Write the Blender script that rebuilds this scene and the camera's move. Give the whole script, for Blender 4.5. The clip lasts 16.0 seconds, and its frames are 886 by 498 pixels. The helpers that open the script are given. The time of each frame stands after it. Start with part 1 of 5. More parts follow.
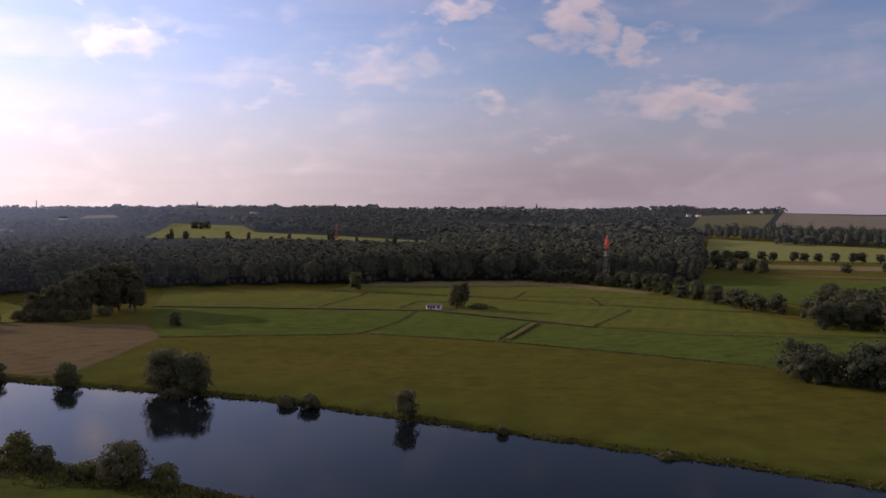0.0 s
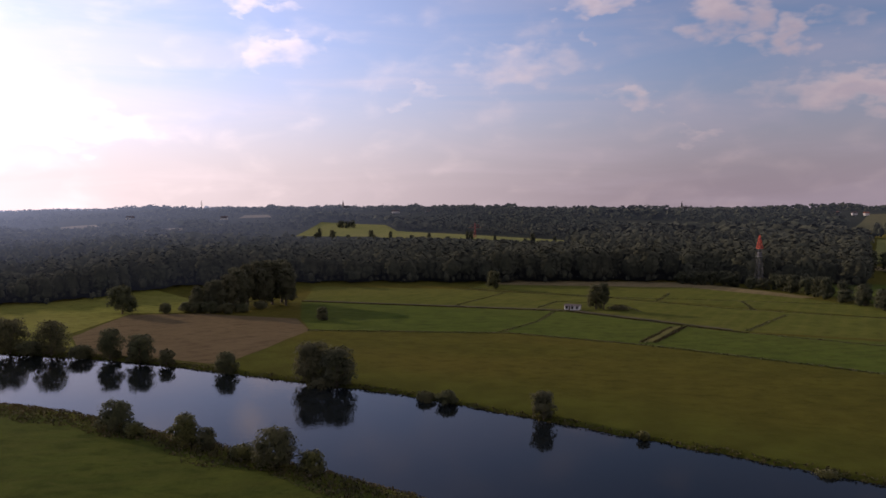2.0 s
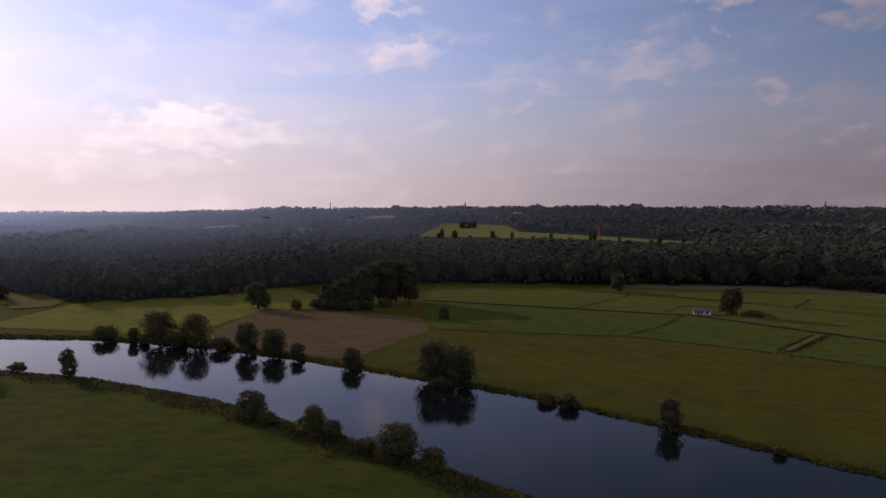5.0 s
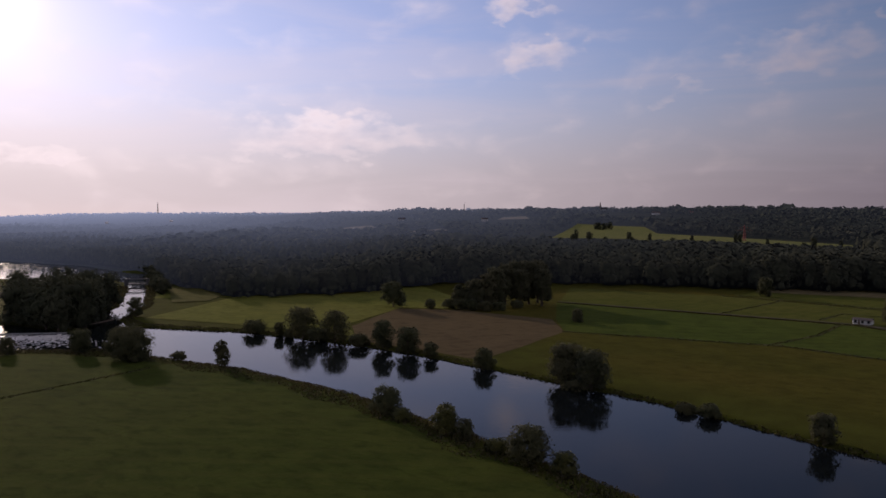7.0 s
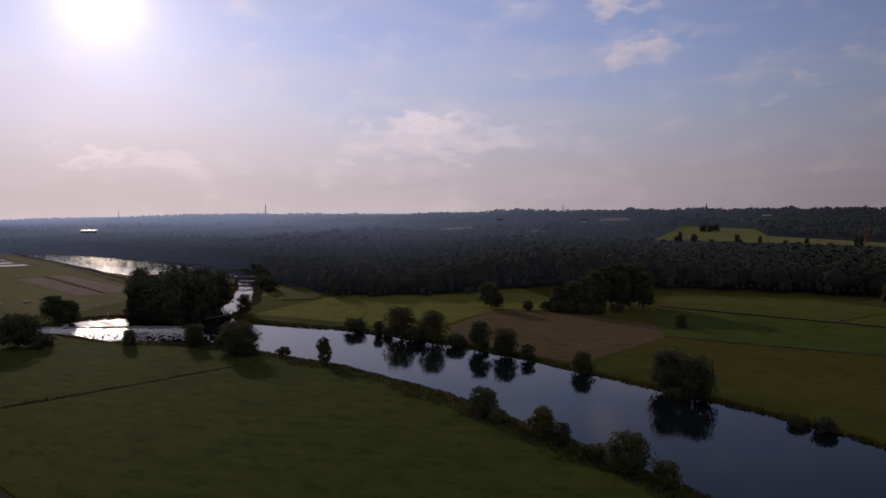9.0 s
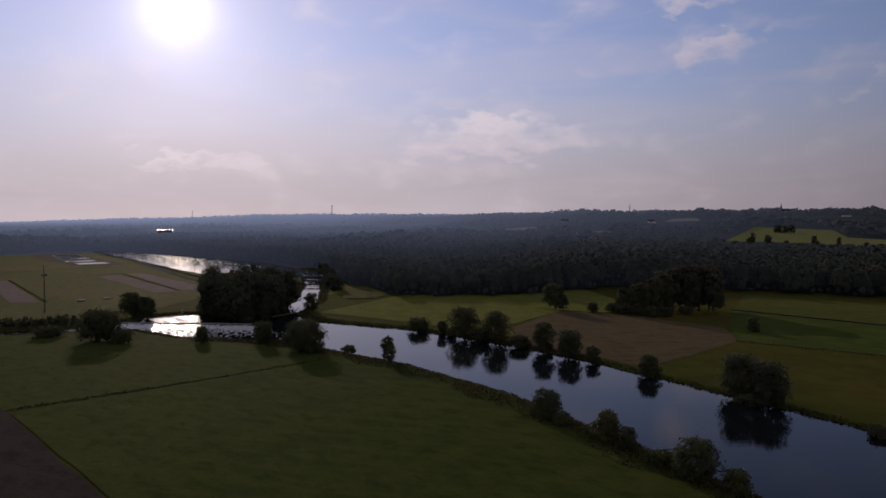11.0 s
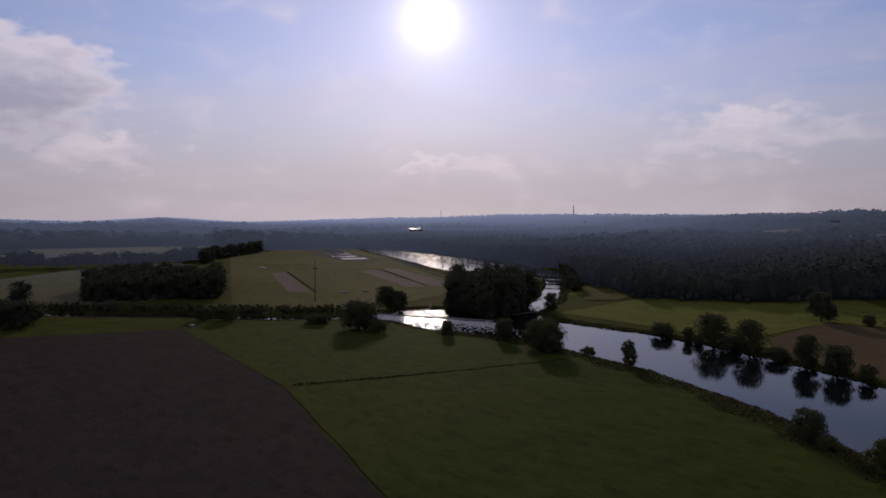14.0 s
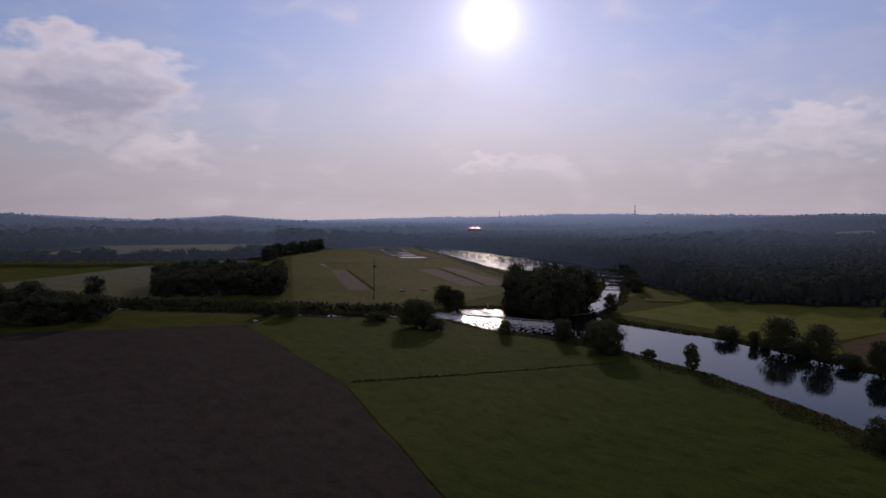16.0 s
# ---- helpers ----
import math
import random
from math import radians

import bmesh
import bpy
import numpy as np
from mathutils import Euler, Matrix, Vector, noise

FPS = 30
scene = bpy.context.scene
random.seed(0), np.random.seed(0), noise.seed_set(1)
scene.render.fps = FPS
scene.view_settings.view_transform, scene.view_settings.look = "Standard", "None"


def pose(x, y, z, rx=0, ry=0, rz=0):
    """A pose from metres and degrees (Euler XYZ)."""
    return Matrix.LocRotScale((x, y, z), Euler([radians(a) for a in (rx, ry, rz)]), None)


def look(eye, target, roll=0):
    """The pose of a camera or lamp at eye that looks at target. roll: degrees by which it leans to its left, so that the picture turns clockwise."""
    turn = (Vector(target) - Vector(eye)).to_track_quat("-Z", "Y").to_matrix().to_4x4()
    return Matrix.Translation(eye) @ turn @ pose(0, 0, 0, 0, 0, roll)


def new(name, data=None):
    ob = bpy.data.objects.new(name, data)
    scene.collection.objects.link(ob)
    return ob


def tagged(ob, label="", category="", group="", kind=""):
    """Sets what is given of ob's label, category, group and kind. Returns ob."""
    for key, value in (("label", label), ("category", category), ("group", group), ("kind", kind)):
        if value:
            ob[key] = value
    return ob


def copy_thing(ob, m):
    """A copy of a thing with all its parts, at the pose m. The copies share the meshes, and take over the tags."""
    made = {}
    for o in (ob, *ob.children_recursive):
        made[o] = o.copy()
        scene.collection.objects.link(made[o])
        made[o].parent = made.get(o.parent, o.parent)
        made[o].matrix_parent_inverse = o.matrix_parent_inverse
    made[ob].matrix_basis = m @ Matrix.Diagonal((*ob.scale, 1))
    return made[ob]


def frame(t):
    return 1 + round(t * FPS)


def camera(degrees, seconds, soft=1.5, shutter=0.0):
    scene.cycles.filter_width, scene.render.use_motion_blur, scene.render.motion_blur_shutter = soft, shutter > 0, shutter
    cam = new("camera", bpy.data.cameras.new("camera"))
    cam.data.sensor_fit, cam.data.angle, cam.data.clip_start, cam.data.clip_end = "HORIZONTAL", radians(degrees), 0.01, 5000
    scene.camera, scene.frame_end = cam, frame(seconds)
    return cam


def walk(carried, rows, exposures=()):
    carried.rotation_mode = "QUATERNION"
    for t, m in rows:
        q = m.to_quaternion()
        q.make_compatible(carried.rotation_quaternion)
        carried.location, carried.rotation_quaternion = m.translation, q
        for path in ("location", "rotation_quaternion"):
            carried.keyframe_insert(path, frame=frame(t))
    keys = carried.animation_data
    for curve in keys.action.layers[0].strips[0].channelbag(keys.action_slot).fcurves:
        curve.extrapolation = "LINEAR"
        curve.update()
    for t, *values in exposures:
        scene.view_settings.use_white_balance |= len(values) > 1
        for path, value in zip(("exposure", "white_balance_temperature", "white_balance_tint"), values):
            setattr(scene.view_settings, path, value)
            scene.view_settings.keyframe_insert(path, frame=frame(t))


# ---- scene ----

from mathutils import geometry

# ================= camera: a drone hovering over the meadow, panning to its left =================
EYE = 45.0
cam = camera(62.57, 16.0, soft=1.6)
TURN = [(0, 0.00, -2.78, -0.16), (0.5, 1.63, -2.81, -0.13), (1, 2.72, -2.83, -0.09), (1.5, 6.84, -2.85, -0.05),
        (2, 10.81, -2.86, 0.0), (2.5, 12.20, -2.86, 0.03), (3, 13.41, -2.84, 0.04), (3.5, 16.86, -2.81, 0.05),
        (4, 17.96, -2.81, 0.05), (6.5, 27.93, -2.75, 0.05), (7, 30.76, -2.72, 0.06), (7.5, 31.89, -2.70, 0.04),
        (8, 32.90, -2.68, 0.03), (8.5, 35.84, -2.66, 0.01), (9, 38.44, -2.63, -0.03), (11.5, 46.35, -2.59, -0.09),
        (12, 50.51, -2.56, -0.12), (12.5, 53.51, -2.56, -0.14), (13, 54.55, -2.59, -0.15), (13.5, 57.44, -2.62, -0.18),
        (14, 62.24, -2.64, -0.21), (14.5, 64.91, -2.67, -0.26), (15, 65.82, -2.71, -0.31), (15.5, 66.50, -2.71, -0.37),
        (16, 66.83, -2.72, -0.45)]
EXPOSURES = [(0, 0.10, 6850, 23), (4, -0.38, 6750, 23), (7, -0.84, 6550, 22), (9, -1.12, 6450, 20), (12.5, -1.25, 6170, 20), (16, -1.32, 6100, 20)]
walk(cam, [(t, pose(0, 0, EYE, 90 + p, r, y)) for t, y, p, r in TURN], EXPOSURES)

# ================= sky and sun =================
SUN_AZ, SUN_EL = 63.3, 14.8          # degrees to the left of straight ahead, above the horizon
SUN_DIR = Vector((-math.sin(radians(SUN_AZ)) * math.cos(radians(SUN_EL)),
                  math.cos(radians(SUN_AZ)) * math.cos(radians(SUN_EL)), math.sin(radians(SUN_EL))))
SKY_STRENGTH = 0.10
lamp = bpy.data.lights.new("sun", "SUN")
lamp.energy, lamp.angle, lamp.color = 3.5, radians(0.6), (1.0, 0.83, 0.62)
sun = new("sun", lamp)
sun.matrix_world = look(SUN_DIR * 500, (0, 0, 0))


class Nodes:
    """Short ways to wire a node tree."""

    def __init__(self, tree, fresh=True):
        self.tree = tree
        if fresh:
            tree.nodes.clear()

    def node(self, kind, operation=None):
        n = self.tree.nodes.new(kind)
        if operation:
            n.operation = operation
        return n

    def put(self, socket, value):
        if isinstance(value, bpy.types.NodeSocket):
            self.tree.links.new(value, socket)
        elif value is not None:
            socket.default_value = value

    def math(self, op, a, b=None, c=None, clamp=False):
        n = self.node("ShaderNodeMath", op)
        n.use_clamp = clamp
        for i, v in enumerate((a, b, c)):
            if v is not None:
                self.put(n.inputs[i], v)
        return n.outputs[0]

    def ramp(self, value, lo, hi, to_lo=0.0, to_hi=1.0, kind="SMOOTHSTEP"):
        n = self.node("ShaderNodeMapRange")
        n.interpolation_type = kind
        for i, v in enumerate((value, lo, hi, to_lo, to_hi)):
            self.put(n.inputs[i], v)
        return n.outputs[0]

    def mix(self, factor, a, b, blend="MIX"):
        n = self.node("ShaderNodeMix")
        n.data_type, n.blend_type, n.clamp_factor = "RGBA", blend, True
        self.put(n.inputs[0], factor)
        self.put(n.inputs[6], a if isinstance(a, bpy.types.NodeSocket) else (*a, 1))
        self.put(n.inputs[7], b if isinstance(b, bpy.types.NodeSocket) else (*b, 1))
        return n.outputs[2]

    def noise(self, where, scale, detail=4.0, rough=0.55, distort=0.0):
        n = self.node("ShaderNodeTexNoise")
        self.put(n.inputs["Vector"], where)
        for key, value in (("Scale", scale), ("Detail", detail), ("Roughness", rough), ("Distortion", distort)):
            n.inputs[key].default_value = value
        return n.outputs["Fac"]

    def scaled(self, where, x, y, z):
        n = self.node("ShaderNodeVectorMath", operation="MULTIPLY")
        self.put(n.inputs[0], where)
        n.inputs[1].default_value = (x, y, z)
        return n.outputs[0]


def build_sky():
    world = bpy.data.worlds.new("evening_sky")
    world.use_nodes = True
    scene.world = world
    w = Nodes(world.node_tree)
    way = w.node("ShaderNodeTexCoord").outputs["Generated"]
    split = w.node("ShaderNodeSeparateXYZ")
    w.put(split.inputs[0], way)
    X, Y, Z = split.outputs
    az = w.math("MULTIPLY", w.math("ARCTAN2", w.math("MULTIPLY", X, -1.0), Y), 57.2958)
    el = w.math("MULTIPLY", w.math("ARCSINE", Z), 57.2958)
    dot = w.node("ShaderNodeVectorMath", operation="DOT_PRODUCT")
    w.put(dot.inputs[0], way)
    dot.inputs[1].default_value = SUN_DIR
    off = w.math("MULTIPLY", w.math("ARCCOSINE", dot.outputs["Value"]), 57.2958)   # degrees from the sun

    sky = w.node("ShaderNodeTexSky")
    sky.sky_type, sky.sun_disc = "NISHITA", False
    sky.sun_elevation, sky.sun_rotation = radians(SUN_EL), radians(-SUN_AZ)
    sky.air_density, sky.dust_density, sky.ozone_density = 1.0, 0.25, 2.5
    base = w.mix(1.0, sky.outputs[0], (SKY_STRENGTH * 1.04, SKY_STRENGTH * 0.97, SKY_STRENGTH * 1.08), "MULTIPLY")

    # thin haze low over the land, paler towards the sun
    toward = w.ramp(off, 76.0, 12.0)
    base = w.mix(w.math("MULTIPLY", toward, w.ramp(el, 15.0, 36.0, 1.0, 0.4)), base, (0.37, 0.43, 0.66), "ADD")
    haze = w.mix(toward, (0.27, 0.235, 0.285), (1.09, 0.99, 1.0))
    low = w.math("POWER", w.ramp(el, 15.0, 1.0), 1.4)
    colour = w.mix(w.math("MULTIPLY", low, 0.94), base, haze)

    # veil of high thin cloud and the cumulus clouds (degrees: az, el, half width, half height, weight)
    flat = w.node("ShaderNodeCombineXYZ")
    for i, v in enumerate((w.math("MULTIPLY", az, 1.0), w.math("MULTIPLY", el, 1.9), 0.0)):
        w.put(flat.inputs[i], v)
    puff = w.noise(flat.outputs[0], 0.22, 4.0, 0.48, 0.3)
    wisp = w.noise(w.scaled(flat.outputs[0], 0.45, 1.6, 1.0), 0.09, 5.0, 0.55, 0.8)
    CLOUDS = ((-10.0, 14.2, 2.9, 2.1, 1.0), (-14.2, 12.7, 2.2, 1.4, .9), (-17.6, 13.1, 1.8, .7, .5), (4.8, 11.2, 4.4, 1.7, .5), (-18.0, 8.4, 6.2, 1.5, .85),
              (22.8, 12.1, 2.6, 1.3, .55), (-0.8, 15.4, 2.6, 1.0, .8), (-0.8, 12.8, .9, .7, .6), (-4.0, 8.3, 1.8, .9, .5), (93.0, 8.8, 7.6, 4.2, 2.1),
              (86.5, 4.5, 4.5, 1.4, .7), (62.5, 4.1, 5.0, .7, .55), (40.5, 6.1, 8.0, 1.7, .8), (25.5, 15.3, 2.2, .6, .55), (-9.0, 5.7, 1.4, .6, .5),
              (12.5, 8.9, 3.0, .6, .4))
    bend = w.noise(flat.outputs[0], 0.33, 3.0, 0.5)
    bend_up = w.noise(w.scaled(flat.outputs[0], -1.0, 1.0, 1.0), 0.45, 3.0, 0.5)
    az_b = w.math("ADD", az, w.math("MULTIPLY", w.math("SUBTRACT", bend, 0.5), 9.0))
    el_b = w.math("ADD", el, w.math("MULTIPLY", w.math("SUBTRACT", bend_up, 0.5), 5.0))
    mass, rise = None, None
    for a, e, wa, we, k in CLOUDS:
        u = w.math("DIVIDE", w.math("SUBTRACT", az_b, a), wa)
        v = w.math("DIVIDE", w.math("SUBTRACT", el_b, e), we)
        q = w.math("SUBTRACT", 1.0, w.math("ADD", w.math("MULTIPLY", u, u), w.math("MULTIPLY", v, v)))
        q = w.math("MULTIPLY", w.math("MAXIMUM", q, -0.6), k)
        up = w.math("MULTIPLY", w.math("MAXIMUM", q, 0.0), v)
        mass = q if mass is None else w.math("MAXIMUM", mass, q)
        rise = up if rise is None else w.math("ADD", rise, up)
    thick = w.math("ADD", mass, w.math("MULTIPLY", w.math("SUBTRACT", puff, 0.5), 2.4))
    cover = w.ramp(thick, -0.3, 1.2)
    veil = w.math("MULTIPLY", w.ramp(wisp, 0.40, 0.70), w.ramp(el, 26.0, 3.0, 0.05, 0.32))
    veil = w.math("MAXIMUM", veil, w.ramp(el, 17.0, 40.0, 0.0, 0.12))
    veil_colour = w.mix(toward, (0.42, 0.38, 0.46), (1.45, 1.28, 1.30))
    colour = w.mix(veil, colour, veil_colour)
    lit = w.mix(toward, (0.58, 0.485, 0.49), (1.95, 1.72, 1.66))
    shade = w.mix(toward, (0.32, 0.29, 0.37), (0.90, 0.84, 0.96))
    bright = w.math("ADD", w.ramp(rise, -0.7, 0.8, 0.0, 0.7), w.ramp(thick, 2.2, 0.2, -0.1, 0.6))
    cloud = w.mix(w.math("MINIMUM", bright, 1.0), shade, lit)
    colour = w.mix(w.math("MULTIPLY", cover, 0.72), colour, cloud)

    # unseen broken cumulus added behind and above, as bright fill for shaded trees
    fill_cloud = w.noise(w.scaled(way, 1.0, 1.0, 2.2), 2.6, 5.0, 0.55, 0.4)
    beyond = w.math("MAXIMUM", w.math("MULTIPLY", w.ramp(off, 97.0, 125.0), w.ramp(el, 3.0, 14.0)), w.math("MULTIPLY", w.ramp(el, 24.0, 45.0), w.ramp(off, 35.0, 70.0)))
    colour = w.mix(w.math("MULTIPLY", w.ramp(fill_cloud, 0.40, 0.58), beyond), colour, (1.0, 0.96, 1.08))

    # the sun itself, its overexposed glare painted in as core and halo
    core = w.math("MULTIPLY", w.math("POWER", 2.718, w.math("MULTIPLY", off, -1 / 1.2)), 4.6)
    halo = w.math("MULTIPLY", w.math("POWER", 2.718, w.math("MULTIPLY", off, -1 / 8.0)), 0.42)
    glow = w.math("ADD", core, halo)
    glare = w.mix(1.0, (1.0, 0.93, 0.95), w.node("ShaderNodeCombineXYZ").outputs[0], "MULTIPLY")
    vec = glare.node.inputs[7].links[0].from_node
    for i in range(3):
        w.put(vec.inputs[i], glow)
    colour = w.mix(1.0, colour, glare, "ADD")
    back = w.node("ShaderNodeBackground")
    w.put(back.inputs[0], colour)
    back.inputs[1].default_value = 1.0
    w.put(w.node("ShaderNodeOutputWorld").inputs[0], back.outputs[0])


build_sky()


# ================= materials =================
def material(name, rough=0.8, metal=0.0, spec=0.3):
    m = bpy.data.materials.new(name)
    m.use_nodes = True
    g = Nodes(m.node_tree)
    b = g.node("ShaderNodeBsdfPrincipled")
    b.inputs["Roughness"].default_value, b.inputs["Metallic"].default_value = rough, metal
    b.inputs["Specular IOR Level"].default_value = spec
    g.put(g.node("ShaderNodeOutputMaterial").inputs[0], b.outputs[0])
    return m, g, b


def bump(g, b, height, strength, distance):
    n = g.node("ShaderNodeBump")
    n.inputs["Strength"].default_value, n.inputs["Distance"].default_value = strength, distance
    g.put(n.inputs["Height"], height)
    g.put(b.inputs["Normal"], n.outputs[0])


def ground_material(name, dark, light, dry, dry_amount=0.4, mow=0.0, angle=0.0, bump_size=0.25, damp=None):
    """Grass, stubble or soil: patches at field size, tufts and fine grain, and faint tractor lines."""
    dark, light, dry = (tuple(0.80 * v for v in c) for c in (dark, light, dry))
    m, g, b = material(name, 0.85, 0, 0.003)
    b.inputs["Specular Tint"].default_value = (*(min(1.0, v * 6 + 0.35) for v in light), 1)
    b.inputs["Sheen Weight"].default_value, b.inputs["Sheen Roughness"].default_value = 0.06, 0.6
    k = 0.5 / max(light)
    b.inputs["Sheen Tint"].default_value = (light[0] * k + 0.1, light[1] * k * 0.9 + 0.09, light[2] * k + 0.1, 1)
    at = g.node("ShaderNodeTexCoord").outputs["Object"]
    big = g.noise(g.scaled(at, 0.006, 0.010, 0.01), 1.0, 3, 0.5, 0.6)
    mid = g.noise(at, 0.09, 4, 0.6)
    fine = g.noise(at, 1.1, 5, 0.7)
    c = g.mix(g.ramp(mid, 0.3, 0.7), dark, light)
    c = g.mix(g.math("MULTIPLY", g.ramp(big, 0.42, 0.66), dry_amount), c, dry)
    c = g.mix(g.ramp(fine, 0.35, 0.75, 0.0, 0.55), c, dark)
    tuft = g.noise(g.scaled(at, 0.55, 1.0, 1.0), 0.33, 5, 0.7, 0.4)
    c = g.mix(g.ramp(tuft, 0.48, 0.66, 0.0, 0.62), c, tuple(0.55 * v for v in dark))
    c = g.mix(g.ramp(tuft, 0.46, 0.32, 0.0, 0.4), c, dry)
    if mow:
        turn = g.node("ShaderNodeVectorRotate")
        turn.rotation_type = "Z_AXIS"
        g.put(turn.inputs["Vector"], at)
        turn.inputs["Angle"].default_value = radians(angle)
        wave = g.node("ShaderNodeTexWave")
        g.put(wave.inputs["Vector"], turn.outputs[0])
        wave.inputs["Scale"].default_value, wave.inputs["Distortion"].default_value = 0.045, 1.2
        wave.inputs["Detail"].default_value = 2.0
        c = g.mix(g.math("MULTIPLY", g.ramp(wave.outputs["Fac"], 0.55, 1.0), mow), c, dry)
    if damp:                        # greener grass on the damp ground along the river
        nx, ny, edge, colour = damp
        split = g.node("ShaderNodeSeparateXYZ")
        g.put(split.inputs[0], at)
        away = g.math("SUBTRACT", g.math("ADD", g.math("MULTIPLY", split.outputs[0], nx), g.math("MULTIPLY", split.outputs[1], ny)), edge)
        away = g.math("ADD", away, g.math("MULTIPLY", g.math("SUBTRACT", big, 0.5), 60.0))
        c = g.mix(g.ramp(away, 4.0, 38.0, 0.85, 0.0), c, g.mix(g.ramp(mid, 0.3, 0.7), tuple(0.6 * v for v in colour), colour))
    g.put(b.inputs["Base Color"], c)
    bump(g, b, g.math("ADD", fine, g.math("MULTIPLY", mid, 1.5)), 0.9, bump_size)
    return m


def foliage_material(name, dark, light, turn, through_light=0.25, fuzz=0.25):
    """Leaves: colour shifts from clump to clump and from tree to tree, and some light passes through."""
    m, g, b = material(name, 1.0, 0, 0.0)
    piece = g.node("ShaderNodeNewGeometry").outputs["Random Per Island"]
    one = g.node("ShaderNodeObjectInfo").outputs["Random"]
    at = g.node("ShaderNodeTexCoord").outputs["Object"]
    patch = g.noise(at, 0.05, 2, 0.5)
    c = g.mix(g.math("POWER", piece, 1.5), dark, light)
    c = g.mix(g.math("MULTIPLY", one, 0.5), c, turn)
    c = g.mix(g.ramp(patch, 0.45, 0.7, 0.0, 0.6), c, turn)
    g.put(b.inputs["Base Color"], c)
    b.inputs["Sheen Weight"].default_value, b.inputs["Sheen Roughness"].default_value = fuzz, 0.6
    b.inputs["Sheen Tint"].default_value = (0.48, 0.50, 0.47, 1)
    t = g.node("ShaderNodeBsdfTranslucent")
    g.put(t.inputs[0], c)
    s = g.node("ShaderNodeMixShader")
    s.inputs[0].default_value = through_light
    g.put(s.inputs[1], b.outputs[0])
    g.put(s.inputs[2], t.outputs[0])
    out = [n for n in g.tree.nodes if n.bl_idname == "ShaderNodeOutputMaterial"][0]
    g.put(out.inputs[0], s.outputs[0])
    return m


def plain_material(name, colour, other, scale=2.0, rough=0.7, metal=0.0, depth=0.02):
    m, g, b = material(name, rough, metal)
    at = g.node("ShaderNodeTexCoord").outputs["Object"]
    grain = g.noise(at, scale, 5, 0.65)
    stain = g.noise(at, scale * 0.13, 3, 0.5)
    c = g.mix(g.ramp(grain, 0.35, 0.7), colour, other)
    c = g.mix(g.ramp(stain, 0.5, 0.75, 0, 0.5), c, other)
    g.put(b.inputs["Base Color"], c)
    bump(g, b, grain, 0.5, depth)
    return m


def water_material(name, ripple, size, rough=0.035, spec=0.5, broken=0.0):
    m, g, b = material(name, rough, 0, spec)
    b.inputs["IOR"].default_value = 1.33
    b.inputs["Specular Tint"].default_value = (1.0, 0.95, 0.95, 1)
    at = g.node("ShaderNodeTexCoord").outputs["Object"]
    b.inputs["Base Color"].default_value = (0.005, 0.007, 0.008, 1)
    waves = g.noise(g.scaled(at, 1.0, 1.6, 1.0), size, 3, 0.5, 0.3)
    calm = g.noise(at, 0.018, 2, 0.5)
    lively = g.ramp(calm, 0.35, 0.7, 0.35, 1.0)
    if broken:                      # current lines and shallows that turn the ripples on and off
        run = g.noise(g.scaled(at, 0.5, 1.0, 1.0), 0.22, 4, 0.6, 0.5)
        lively = g.math("MULTIPLY", lively, g.ramp(run, 0.40, 0.62, 1.0 - broken, 1.6))
        g.put(b.inputs["Roughness"], g.ramp(run, 0.35, 0.65, rough * 0.5, rough * 2.2))
    bump(g, b, g.math("MULTIPLY", waves, lively), ripple, 0.12)
    return m


MEADOW = ground_material("meadow_grass", (0.035, 0.038, 0.006), (0.060, 0.060, 0.009), (0.074, 0.060, 0.011), 0.85, damp=(0.44, 0.9, 142.0, (0.036, 0.046, 0.007)))
PASTURE = ground_material("green_pasture", (0.028, 0.047, 0.008), (0.056, 0.080, 0.012), (0.080, 0.084, 0.018), 0.4, 0.2, 62)
FRESH = ground_material("fresh_green_grass", (0.044, 0.057, 0.010), (0.080, 0.093, 0.016), (0.102, 0.094, 0.024), 0.45, 0.2, 20)
PALE_CROP = ground_material("pale_green_crop", (0.10, 0.12, 0.035), (0.155, 0.168, 0.055), (0.18, 0.165, 0.07), 0.4, 0.4, 40)
STUBBLE = ground_material("stubble", (0.076, 0.058, 0.029), (0.110, 0.085, 0.044), (0.108, 0.085, 0.041), 0.4, 0.35, 35)
RIVER_GRASS = ground_material("river_meadow_grass", (0.027, 0.039, 0.007), (0.046, 0.062, 0.010), (0.062, 0.063, 0.014), 0.5, 0.2, 62)
PALE_MEADOW = ground_material("pale_dry_meadow", (0.076, 0.074, 0.028), (0.112, 0.106, 0.042), (0.134, 0.116, 0.052), 0.5, 0.2, 30)
OLIVE = ground_material("dry_olive_grass", (0.064, 0.070, 0.020), (0.104, 0.106, 0.032), (0.132, 0.118, 0.045), 0.5, 0.2, 30)
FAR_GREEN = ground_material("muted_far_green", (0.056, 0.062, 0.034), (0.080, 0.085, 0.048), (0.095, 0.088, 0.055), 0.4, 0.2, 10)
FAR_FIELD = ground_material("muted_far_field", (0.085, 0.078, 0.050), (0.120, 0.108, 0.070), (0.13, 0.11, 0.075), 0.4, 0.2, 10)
STRIP = ground_material("sunlit_strip_grass", (0.092, 0.106, 0.018), (0.146, 0.158, 0.030), (0.165, 0.15, 0.042), 0.4, 0.2, 30)
SOIL = ground_material("ploughed_soil", (0.022, 0.0178, 0.0138), (0.036, 0.029, 0.023), (0.044, 0.036, 0.029), 0.4, 0.15, 70, 0.35)
